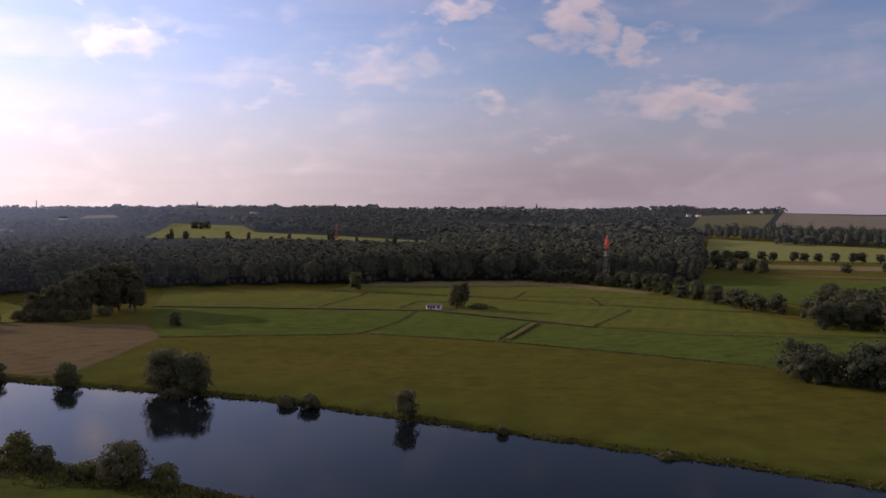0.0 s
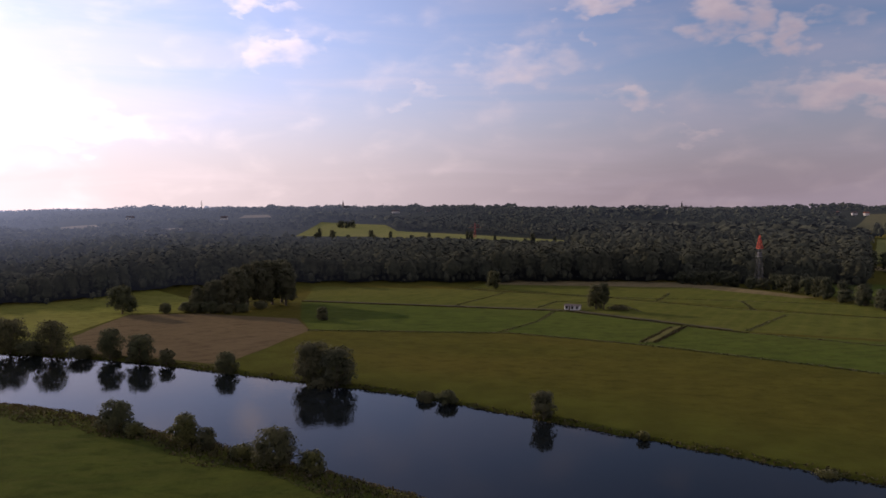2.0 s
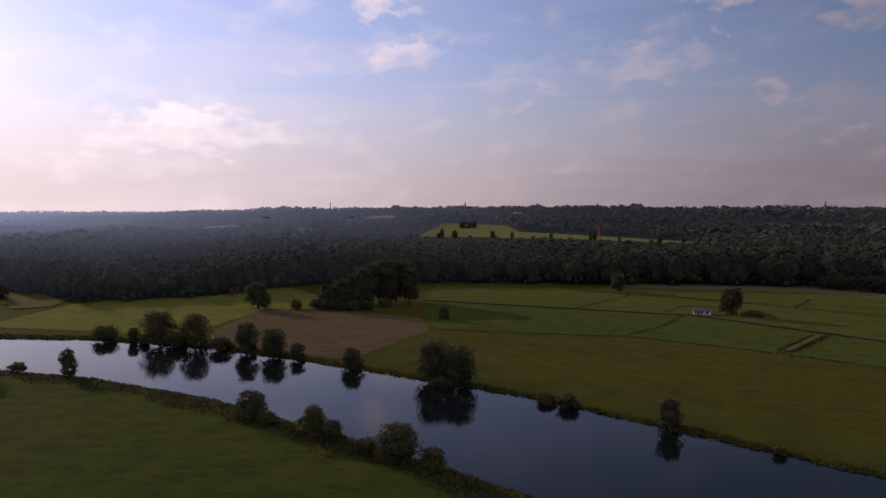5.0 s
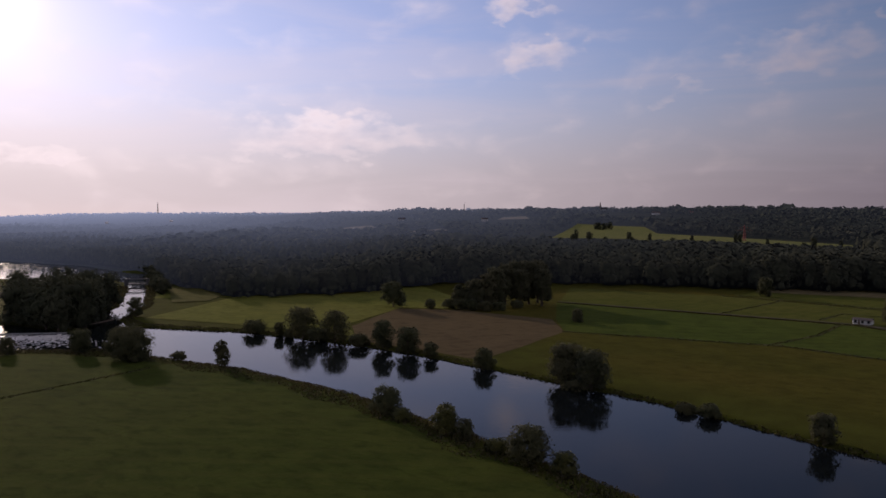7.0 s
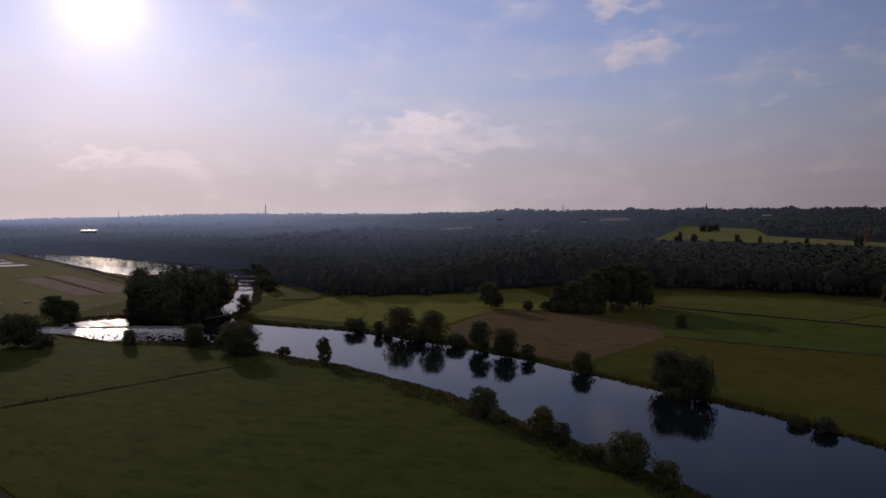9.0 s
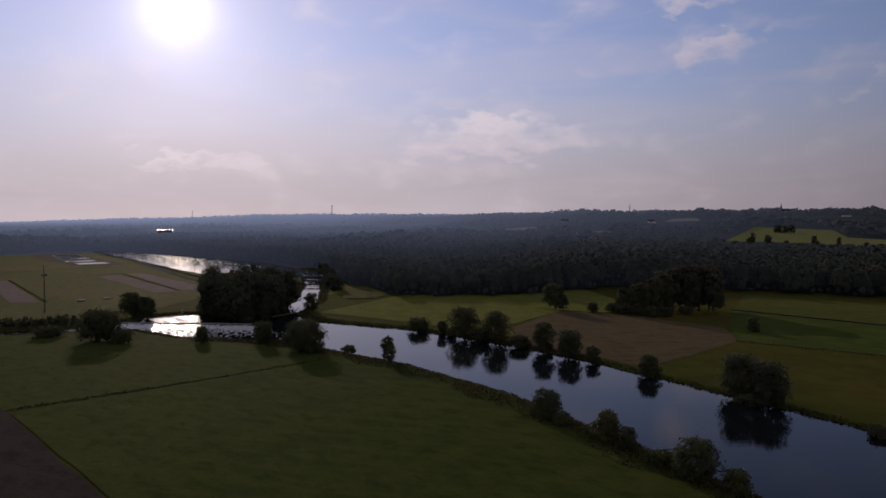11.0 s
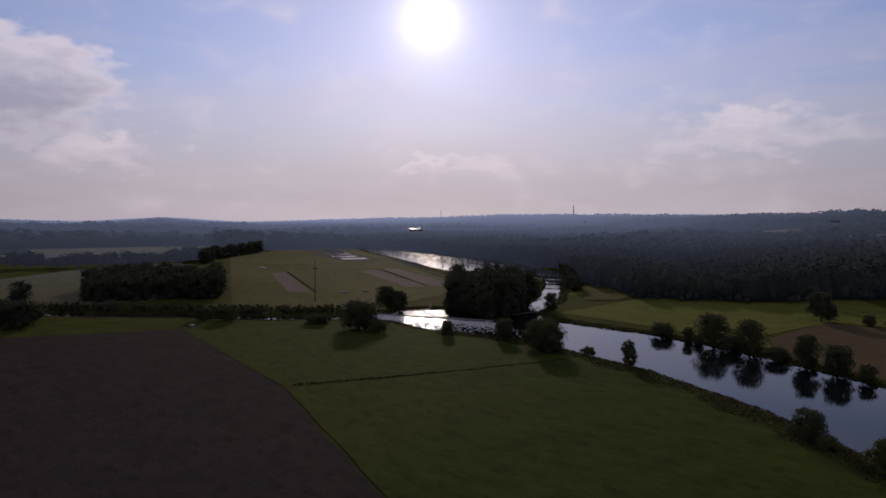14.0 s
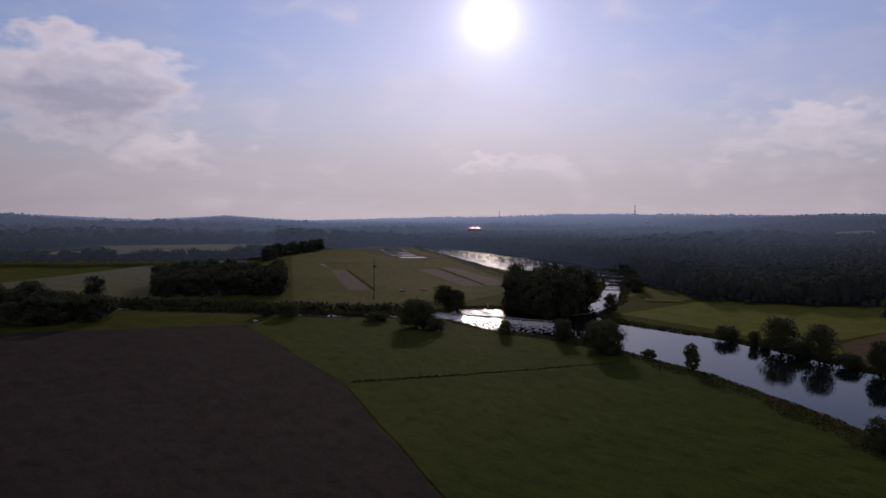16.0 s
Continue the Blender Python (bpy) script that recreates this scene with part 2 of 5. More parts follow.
BARE = ground_material("bare_pinkish_soil", (0.145, 0.112, 0.094), (0.20, 0.156, 0.132), (0.18, 0.14, 0.11), 0.4, 0.3, 15)
DRY_GRASS = ground_material("dry_grass", (0.098, 0.084, 0.038), (0.155, 0.132, 0.064), (0.175, 0.14, 0.075), 0.5, 0.3, 20)
TRACK = ground_material("worn_track", (0.050, 0.047, 0.032), (0.085, 0.077, 0.054), (0.08, 0.07, 0.048), 0.4)
WATER = water_material("river_water", 0.15, 0.6, 0.05, 0.19)
LAKE_WATER = water_material("rippled_water", 0.26, 0.9, 0.06, 0.4, 0.3)
RIFFLE = water_material("riffle_water", 0.5, 0.45, 0.07, 0.3, 0.95)
POND = water_material("basin_water", 0.04, 0.5)
LEAF = foliage_material("riverside_leaves", (0.050, 0.056, 0.028), (0.082, 0.088, 0.038), (0.090, 0.080, 0.038), 0.3, 0.15)
WILLOW = foliage_material("willow_leaves", (0.056, 0.060, 0.033), (0.084, 0.086, 0.044), (0.092, 0.082, 0.042), 0.3, 0.15)
WOODS = foliage_material("grove_leaves", (0.042, 0.048, 0.028), (0.058, 0.064, 0.035), (0.064, 0.063, 0.037), 0.18, 0.08)


def add_haze_glow(m):
    """Haze painted as emission: a bluish glow growing with distance and towards the sun."""
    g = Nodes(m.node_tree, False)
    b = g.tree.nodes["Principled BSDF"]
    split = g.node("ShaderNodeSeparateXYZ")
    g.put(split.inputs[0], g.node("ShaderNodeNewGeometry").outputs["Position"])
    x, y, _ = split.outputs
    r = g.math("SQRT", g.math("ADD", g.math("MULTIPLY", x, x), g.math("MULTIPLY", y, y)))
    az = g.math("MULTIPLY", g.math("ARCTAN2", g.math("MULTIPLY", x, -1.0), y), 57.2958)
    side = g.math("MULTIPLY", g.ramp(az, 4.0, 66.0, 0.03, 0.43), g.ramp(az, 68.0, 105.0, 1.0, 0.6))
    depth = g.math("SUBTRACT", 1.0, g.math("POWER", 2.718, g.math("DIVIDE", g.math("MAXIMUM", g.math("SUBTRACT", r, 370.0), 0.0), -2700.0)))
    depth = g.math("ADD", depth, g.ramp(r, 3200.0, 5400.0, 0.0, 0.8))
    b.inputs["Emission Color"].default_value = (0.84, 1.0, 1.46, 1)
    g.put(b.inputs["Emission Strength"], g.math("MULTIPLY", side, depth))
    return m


# leaves of the woods, with haze painted in as emission
HAZE_GLOW_WOODS = add_haze_glow(foliage_material("backdrop_woods", (0.030, 0.036, 0.022), (0.045, 0.050, 0.028), (0.050, 0.050, 0.030), 0.0, 0.06))
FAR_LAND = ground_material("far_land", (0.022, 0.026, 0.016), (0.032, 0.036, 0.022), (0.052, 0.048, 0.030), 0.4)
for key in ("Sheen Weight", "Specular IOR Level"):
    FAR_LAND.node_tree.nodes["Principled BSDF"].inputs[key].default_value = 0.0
# far land, dry meadow and far fields get the same painted haze glow
add_haze_glow(FAR_LAND)
add_haze_glow(PALE_MEADOW)
add_haze_glow(FAR_FIELD)
REED = foliage_material("bank_reeds", (0.036, 0.036, 0.014), (0.066, 0.060, 0.023), (0.070, 0.052, 0.023), 0.25, 0.12)
TUFT = foliage_material("rank_grass", (0.044, 0.050, 0.014), (0.090, 0.092, 0.024), (0.100, 0.084, 0.030), 0.2)
BARK = plain_material("bark", (0.060, 0.045, 0.032), (0.110, 0.085, 0.062), 3.0, 0.9)
PLASTER = plain_material("white_plaster", (0.72, 0.70, 0.66), (0.55, 0.53, 0.50), 1.5, 0.85)
ROOF = plain_material("dark_roof_tiles", (0.060, 0.050, 0.050), (0.10, 0.075, 0.070), 2.0, 0.8)
RED_ROOF = plain_material("red_roof_tiles", (0.22, 0.08, 0.05), (0.15, 0.06, 0.045), 2.0, 0.8)
DARK_STEEL = plain_material("dark_bridge_steel", (0.06, 0.06, 0.065), (0.10, 0.095, 0.09), 2.0, 0.7)
CONCRETE = plain_material("concrete", (0.30, 0.29, 0.27), (0.20, 0.19, 0.18), 1.2, 0.85)
STEEL = plain_material("dull_galvanised_steel", (0.085, 0.09, 0.095), (0.06, 0.06, 0.062), 3.0, 0.75, 0.2)
PALE_STEEL = plain_material("pale_galvanised_steel", (0.15, 0.155, 0.16), (0.11, 0.115, 0.12), 3.0, 0.7, 0.2)
SHEET_ROOF = plain_material("bright_sheet_roof", (0.62, 0.61, 0.60), (0.50, 0.50, 0.49), 1.0, 0.32, 0.85)
SIGNAL = plain_material("orange_red_paint", (0.50, 0.085, 0.05), (0.36, 0.07, 0.05), 2.0, 0.8)
RED_STEEL = plain_material("red_painted_steel", (0.26, 0.05, 0.045), (0.20, 0.045, 0.04), 2.0, 0.6)
GLASS, _g, _b = material("dark_window_glass", 0.08, 0, 0.5)
_b.inputs["Base Color"].default_value = (0.02, 0.022, 0.026, 1)
FOAM_GLINTS = plain_material("foam_and_glints", (0.78, 0.74, 0.68), (0.60, 0.57, 0.52), 3.0, 0.25)
TIMBER = plain_material("weathered_timber", (0.10, 0.075, 0.05), (0.17, 0.13, 0.09), 3.0, 0.85)

# ================= mesh helpers =================
RNG = np.random.default_rng(7)


def link_mesh(name, verts, faces, mat, smooth=False):
    me = bpy.data.meshes.new(name)
    v, f = np.asarray(verts, dtype=np.float32), faces
    soft = v[:, 3:] if v.ndim == 2 and v.shape[1] == 6 else None
    v = np.ascontiguousarray(v[:, :3])
    smooth = smooth or soft is not None
    if isinstance(f, np.ndarray):
        n, k = f.shape
        me.vertices.add(len(v))
        me.vertices.foreach_set("co", v.ravel())
        me.loops.add(n * k)
        me.loops.foreach_set("vertex_index", f.astype(np.int32).ravel())
        me.polygons.add(n)
        me.polygons.foreach_set("loop_start", np.arange(0, n * k, k, dtype=np.int32))
        if smooth:
            me.polygons.foreach_set("use_smooth", np.ones(n, dtype=bool))
        me.update(calc_edges=True)
    else:
        me.from_pydata([tuple(p) for p in v.tolist()], [], [tuple(int(i) for i in q) for q in f])
        if smooth:
            me.polygons.foreach_set("use_smooth", [True] * len(me.polygons))
    if soft is not None:
        me.normals_split_custom_set_from_vertices(soft.tolist())
    me.materials.append(mat)
    return new(name, me)


def part(name, shape, mat, parent, label="", smooth=False):
    ob = link_mesh(name, shape[0], shape[1], mat, smooth)
    ob.parent = parent
    return tagged(ob, label)


def merged(*shapes):
    vs, fs, k = [], [], 0
    for v, f in shapes:
        v = np.asarray(v, dtype=float)
        vs.append(v)
        fs += [tuple(int(i) + k for i in q) for q in f]
        k += len(v)
    return np.concatenate(vs), fs


def box(cx, cy, cz, sx, sy, sz, turn=0.0):
    """A box with slightly broken edges: centre, full sizes, turn about z in degrees."""
    bm = bmesh.new()
    bmesh.ops.create_cube(bm, size=1.0, matrix=Matrix.Diagonal((sx, sy, sz, 1)))
    bmesh.ops.bevel(bm, geom=bm.edges[:], offset=min(sx, sy, sz) * 0.12, segments=1, affect="EDGES")
    bm.transform(Matrix.Translation((cx, cy, cz)) @ Matrix.Rotation(radians(turn), 4, "Z"))
    bm.verts.index_update()
    out = np.array([v.co[:] for v in bm.verts]), [[v.index for v in f.verts] for f in bm.faces]
    bm.free()
    return out


def tube(path, radii, k=7):
    path = [Vector(p) for p in path]
    vs, fs = [], []
    for i, p in enumerate(path):
        d = (path[min(i + 1, len(path) - 1)] - path[max(i - 1, 0)]).normalized()
        a = d.orthogonal().normalized()
        b = d.cross(a)
        for j in range(k):
            t = 2 * math.pi * j / k
            vs.append(p + (a * math.cos(t) + b * math.sin(t)) * radii[i])
    for i in range(len(path) - 1):
        for j in range(k):
            fs.append((i * k + j, i * k + (j + 1) % k, (i + 1) * k + (j + 1) % k, (i + 1) * k + j))
    fs.append(tuple(range(k - 1, -1, -1)))
    fs.append(tuple(range((len(path) - 1) * k, len(path) * k)))
    return np.array([v[:] for v in vs]), fs


def unit(n, rng):
    u = rng.normal(size=(n, 3))
    return u / np.linalg.norm(u, axis=1)[:, None]


def leaf_quads(at, facing, size, rng, long=1.35, scatter=0.75):
    """Diamond-shaped leaf sprays at the places given, facing roughly outwards."""
    n = len(at)
    nrm = facing + scatter * unit(n, rng)
    nrm /= np.linalg.norm(nrm, axis=1)[:, None]
    a = np.cross(nrm, unit(n, rng))
    a /= np.linalg.norm(a, axis=1)[:, None] + 1e-9
    b = np.cross(nrm, a)
    s = (size * rng.uniform(0.55, 1.35, n))[:, None] * 0.5
    v = np.stack([at + a * s * long, at + b * s * 0.8, at - a * s * long * 0.8, at - b * s], 1).reshape(-1, 3)
    soft = 0.8 * facing / (np.linalg.norm(facing, axis=1)[:, None] + 1e-9) + 0.3 * nrm
    v = np.concatenate([v, np.repeat(soft / np.linalg.norm(soft, axis=1)[:, None], 4, axis=0)], 1)
    return v, np.arange(4 * n).reshape(n, 4)


def crown_points(blobs, radii, n, rng, deep=0.7):
    """n places on and just under the skin of a set of overlapping blobs."""
    w = radii[:, 0] * radii[:, 2]
    which = rng.choice(len(blobs), n, p=w / w.sum())
    u = unit(n, rng)
    u[:, 2] = np.where(u[:, 2] < -0.35, -u[:, 2], u[:, 2])
    r = rng.uniform(deep, 1.0, n)[:, None] + 0.5 * rng.random(n)[:, None] ** 4
    return blobs[which] + radii[which] * u * r, u


def ball(level):
    bm = bmesh.new()
    bmesh.ops.create_icosphere(bm, subdivisions=level, radius=1.0)
    bm.verts.index_update()
    out = np.array([v.co[:] for v in bm.verts]), np.array([[v.index for v in f.verts] for f in bm.faces])
    bm.free()
    return out


LUMP = ball(1)


def inner_mass(centres, radii, model, rng, share=0.8):
    """The dense inside of crowns: uneven lumps that the outer leaves hide."""
    v, f = model
    n, k = len(centres), len(v)
    rough = rng.uniform(0.82, 1.1, (n, k, 1))
    out = centres[:, None, :] + v[None] * radii[:, None, :] * share * rough
    round_off = v[None] / radii[:, None, :]
    round_off = round_off / np.linalg.norm(round_off, axis=2)[..., None]
    out = np.concatenate([out, round_off], 2)
    return out.reshape(-1, 6), (f[None] + (np.arange(n) * k)[:, None, None]).reshape(-1, 3)


def joined(a, b):
    """Leaf quads and the triangles of the inner mass in one list of faces."""
    return np.concatenate([a[0], b[0]]), a[1].tolist() + (b[1] + len(a[0])).tolist()


def dist_az(az, r):
    return -r * math.sin(radians(az)), r * math.cos(radians(az))


# ================= the lie of the land =================
# centre lines: x, y, half width
RIVER = np.array([(230, 10, 25), (150, 52, 25), (60.5, 97.5, 25), (41.5, 108.5, 25), (-24.2, 139.4, 25.2), (-55.2, 152.8, 25.7), (-103.5, 167.5, 23.6),
                  (-132, 174, 24.4), (-157, 177.6, 24.4), (-185, 178, 25.4), (-208, 177, 25.5), (-248, 170.5, 21.5)], dtype=float)
CHANNEL = np.array([(-262, 180, 9), (-285.4, 193.4, 6), (-319.2, 231.5, 5.8), (-386, 284.7, 5.2), (-428, 314.5, 6.5), (-488, 350, 16)], dtype=float)
STREAM = np.array([(-240, 160, 17), (-264, 148, 19), (-290, 147, 21), (-303, 152, 16), (-298, 132, 12), (-304, 112, 5.5), (-317, 82, 5.5), (-341, 50, 5.5),
                   (-361, 14, 5.5), (-381, -13, 5.5), (-430, -70, 6)], dtype=float)
LAKE = np.array([(-440, 325, 11), (-487, 334, 27), (-514, 324, 41), (-560, 333, 45), (-617, 348, 46), (-754, 360, 34), (-860, 365, 21), (-953, 371, 8)], dtype=float)
WATER_Z = -0.8


def shore(x, y):
    """Distance to the nearest water's edge, negative in the water."""
    best = np.full(np.shape(x), 1e9)
    for line in (RIVER, CHANNEL, STREAM, LAKE):
        for (ax, ay, aw), (bx, by, bw) in zip(line[:-1], line[1:]):
            dx, dy = bx - ax, by - ay
            t = np.clip(((x - ax) * dx + (y - ay) * dy) / (dx * dx + dy * dy), 0, 1)
            best = np.minimum(best, np.hypot(x - ax - t * dx, y - ay - t * dy) - (aw + t * (bw - aw)))
    return best + 0.5 * np.sin(x * 0.31 + y * 0.17) * np.sin(y * 0.23 - x * 0.11) + 0.3 * np.sin(x * 0.83 + 1.3) * np.sin(y * 0.71)


HILL_AZ = [-180, -60, -32, -25, -18, 0, 10, 30, 38, 44, 52, 62, 70, 78, 83.5, 89, 98, 115, 180]
HILL_Z = [30, 40, 40, 46, 50, 51, 56, 54, 50, 44, 52, 34, 14, -3, 23, -4, 26, 24, 30]
HILL_IN = [800, 800, 800, 800, 800, 800, 800, 900, 1200, 2400, 3300, 3500, 3500, 3300, 2600, 2600, 2200, 2000, 800]
HILL_OUT = [3000, 3000, 2600, 2500, 2900, 3000, 3000, 3100, 3300, 3900, 4300, 4400, 4400, 4300, 3300, 3400, 3300, 3300, 3000]


def land(x, y):
    """Height of the ground: flat valley floor, banks and beds of the waters, hills all round."""
    x, y = np.asarray(x, dtype=float), np.asarray(y, dtype=float)
    r, az = np.hypot(x, y), np.degrees(np.arctan2(-x, y))
    inner, outer = np.interp(az, HILL_AZ, HILL_IN), np.interp(az, HILL_AZ, HILL_OUT)
    t = np.clip((r - inner) / (outer - inner), 0, 1)
    hill = np.interp(az, HILL_AZ, HILL_Z) * t * t * (3 - 2 * t)
    hill += t * 4.0 * np.sin(x * 0.0041 + 1) * np.sin(y * 0.0037 + 2) + t * 2.0 * np.sin(x * 0.011) * np.sin(y * 0.013 + 1)
    s = shore(x, y)
    bed = np.interp(s, [-6, -1.5, 0, 1.2, 3.5], [-2.9, -1.9, WATER_Z, -0.2, 0.0])
    return hill + bed


def land_at(x, y):
    return float(land(np.array([x]), np.array([y]))[0])


def build_ground():
    """One sheet from under the camera to the horizon, finer where the camera looks."""
    azs = np.concatenate([np.arange(-180, -40, 4.0), np.arange(-40, 106, 0.3), np.arange(106, 180, 4.0)])
    rs = np.concatenate([[0.02, 8.0, 30.0], np.geomspace(60, 1040, 240), np.geomspace(1060, 5600, 70)])
    A, R = np.meshgrid(np.radians(azs), rs)
    x, y = -R * np.sin(A), R * np.cos(A)
    v = np.stack([x, y, land(x, y)], -1).reshape(-1, 3)
    na, nr = len(azs), len(rs)
    i, j = np.meshgrid(np.arange(nr - 1), np.arange(na), indexing="ij")
    k = (j + 1) % na
    f = np.stack([i * na + j, (i + 1) * na + j, (i + 1) * na + k, i * na + k], -1).reshape(-1, 4)[:, ::-1]
    ob = link_mesh("ground", v, np.ascontiguousarray(f), MEADOW, True)
    # the far ground carries haze as emission
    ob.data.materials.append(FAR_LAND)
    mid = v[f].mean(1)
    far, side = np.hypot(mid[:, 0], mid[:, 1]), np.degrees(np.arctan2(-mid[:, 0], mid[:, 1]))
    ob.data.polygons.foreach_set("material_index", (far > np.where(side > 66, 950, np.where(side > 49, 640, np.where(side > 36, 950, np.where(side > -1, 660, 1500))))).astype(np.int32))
    tagged(ob, "olive green river meadow with drier brownish patches", "meadow", kind="structure")
    wv = [(-1150, -320, WATER_Z), (420, -320, WATER_Z), (420, 620, WATER_Z), (-1150, 620, WATER_Z)]
    water = link_mesh("water", wv, [(0, 1, 2, 3)], WATER)
    tagged(water, "calm dark river water mirroring the evening sky", "water", kind="structure")
    z = WATER_Z + 0.02
    lake = link_mesh("lake_water", [(-1150, 310, z), (-500, 240, z), (-455, 352, z), (-520, 620, z), (-1150, 620, z)], [(0, 1, 2, 3, 4)], LAKE_WATER)
    tagged(lake, "wind-rippled lake water glittering in the low sun", "water", kind="structure")
    riffle = link_mesh("stream_water", [(-480, -120, z), (-380, -120, z), (-318, 60, z), (-240, 118, z), (-236, 152, z), (-268, 176, z), (-345, 186, z)],
                       [(0, 1, 2, 3, 4, 5, 6)], RIFFLE)
    tagged(riffle, "rippled shallow stream water glaring in the sun", "water", kind="structure")


build_ground()


FIELD_COUNT = []


def field(name, corners, mat, label, lift=0.05, step=None):
    """A field: a sheet laid on the land inside an outline of corners, with a slightly uneven rim."""
    FIELD_COUNT.append(name)
    lift += 0.012 * len(FIELD_COUNT)
    pts = []
    n = len(corners)
    for i in range(n):
        a, b = Vector(corners[i]), Vector(corners[(i + 1) % n])
        m = max(2, int((b - a).length / (step or 9.0)))
        for k in range(m):
            p = a.lerp(b, k / m)
            q = 0.0 if k == 0 else 0.5
            pts.append((p.x + RNG.uniform(-q, q), p.y + RNG.uniform(-q, q)))
    inner = []
    if step:
        xs, ys = [p[0] for p in pts], [p[1] for p in pts]
        inner = [(x, y) for x in np.arange(min(xs), max(xs), step) for y in np.arange(min(ys), max(ys), step)]
    flat = [Vector(p) for p in pts + inner]
    rim = [(i, (i + 1) % len(pts)) for i in range(len(pts))]
    co, _, tris, *_ = geometry.delaunay_2d_cdt(flat, rim, [], 1, 1e-4)
    xy = np.array([c[:] for c in co])
    me = bpy.data.meshes.new(name)
    me.from_pydata([(x, y, z + lift) for (x, y), z in zip(xy.tolist(), land(xy[:, 0], xy[:, 1]).tolist())], [], [tuple(t) for t in tris])
    if me.polygons[0].normal.z < 0:
        me.flip_normals()
    me.materials.append(mat)
    return tagged(new(name, me), label, "field", kind="structure")


# ---- fields, flat ones near, then those on the slopes ----
field("stubble_field", [(-158, 206), (-128, 203), (-104, 197), (-102, 262), (-119, 291), (-168, 297), (-196, 287), (-181, 232)],
      STUBBLE, "brown harvested stubble field beside the river")
field("ploughed_field", [(-300, 42), (-188, 51), (-105, 45), (-30, 36), (-30, -160), (-325, -160), (-308, -44)],
      SOIL, "dark brown ploughed field of bare earth")
field("pasture", [(-102, 263), (-26, 271), (23, 254), (96, 213), (150, 195), (165, 262), (57, 287), (-6, 333), (-139, 346), (-118, 293)],
      PASTURE, "green pasture between drainage ditches")
field("pasture", [(-139, 350), (-6, 337), (57, 291), (168, 266), (140, 330), (17, 389), (-73, 421), (-160, 420)],
      FRESH, "fresh green pasture beyond the hut")
field("hay_field", [(-60, 452), (-52, 480), (71, 490), (122, 414), (113, 409), (64, 455)],
      DRY_GRASS, "tan mown hay field along the wood")
field("pasture", [(-66, 425), (17, 393), (140, 334), (138, 380), (113, 408), (64, 454), (-60, 451)],
      FRESH, "green pasture below the wood's edge")
field("meadow_strip", [(-196, 291), (-168, 300), (-203, 349), (-245, 385), (-255, 326), (-300, 285), (-345, 272), (-330, 245),
                       (-290, 203), (-225, 212), (-165, 213), (-186, 235)],
      STRIP, "sunlit fresh green meadow strip by the river")
field("river_meadow", [(-187, 51), (-302, 42), (-325, 60), (-300, 96), (-262, 116), (-215, 138), (-200, 148), (-184, 148), (-184, 97)],
      RIVER_GRASS, "green river meadow beside the ploughed field")
field("river_meadow", [(-183, 56), (-182, 146), (-166, 149), (-136, 146), (-98, 135), (-74, 124), (-48, 114), (-12, 103), (60, 66), (90, 30), (-30, 36.5), (-105, 45.5), (-184, 51.3)],
      RIVER_GRASS, "green grazed meadow along the river bank")
field("embanked_meadow", [(-362, 74), (-792, 160), (-905, 240), (-900, 345), (-720, 308), (-600, 278), (-480, 246), (-400, 236), (-345, 165),
                          (-335, 120)], OLIVE, "flat olive green meadow beside the lake")
for ring in ([(-560, 144), (-557, 156), (-409, 129), (-415, 117)], [(-548, 213), (-556, 231), (-410, 205), (-412, 191)],
             [(-560, 238), (-556, 250), (-428, 229), (-406, 216), (-417, 208)]):
    field("bare_plot", ring, BARE, "bare pinkish-brown soil plot in the meadow", 0.12)
field("settling_ground", [(-660, 262), (-672, 285), (-900, 322), (-895, 275), (-800, 250), (-690, 245)],
      TRACK, "grey gravel ground round the settling basins", 0.12)
field("side_meadow", [(-400, 0), (-398, 38), (-440, 70), (-712, 100), (-672, 22), (-581, -35), (-520, -78), (-430, -48)],
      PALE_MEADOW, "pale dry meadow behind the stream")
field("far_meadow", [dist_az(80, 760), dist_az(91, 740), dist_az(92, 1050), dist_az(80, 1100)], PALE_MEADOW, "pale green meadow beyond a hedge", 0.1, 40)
field("crop_field", [dist_az(-19.8, 770), dist_az(-33, 800), dist_az(-33, 1040), dist_az(-24, 1160), dist_az(-20, 1230)],
      PALE_CROP, "pale green crop field behind a tree row", 0.15, 30)
field("ripe_field", [dist_az(-19.6, 655), dist_az(-33, 675), dist_az(-33, 735), dist_az(-19.8, 705)], DRY_GRASS, "tan ripe field in front of a tree row")
field("grass_field", [dist_az(-15.3, 470), dist_az(-17, 520), dist_az(-33, 575), dist_az(-33, 480), dist_az(-26, 405), dist_az(-20, 415)], PASTURE, "green grass field")
field("soil_strip", [dist_az(-25, 585), dist_az(-34, 592), dist_az(-34, 610), dist_az(-25, 600)], STUBBLE, "bare soil strip")
field("hillside_field", [dist_az(22.3, 1260), dist_az(13.5, 1210), dist_az(15.3, 1650), dist_az(20.3, 1820)], PALE_CROP,
      "bright yellow-green field on a gentle slope", 0.2, 40)
field("hillside_field", [dist_az(16, 1190), dist_az(1.4, 1040), dist_az(1.4, 1120), dist_az(15.5, 1430)], PALE_CROP,
      "bright yellow-green field strip behind the wood", 0.2, 40)
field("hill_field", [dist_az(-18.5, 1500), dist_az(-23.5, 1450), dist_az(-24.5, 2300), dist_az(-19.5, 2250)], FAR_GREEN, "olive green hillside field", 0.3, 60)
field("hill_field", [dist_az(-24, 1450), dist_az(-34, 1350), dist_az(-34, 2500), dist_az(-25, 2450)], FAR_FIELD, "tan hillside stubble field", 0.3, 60)

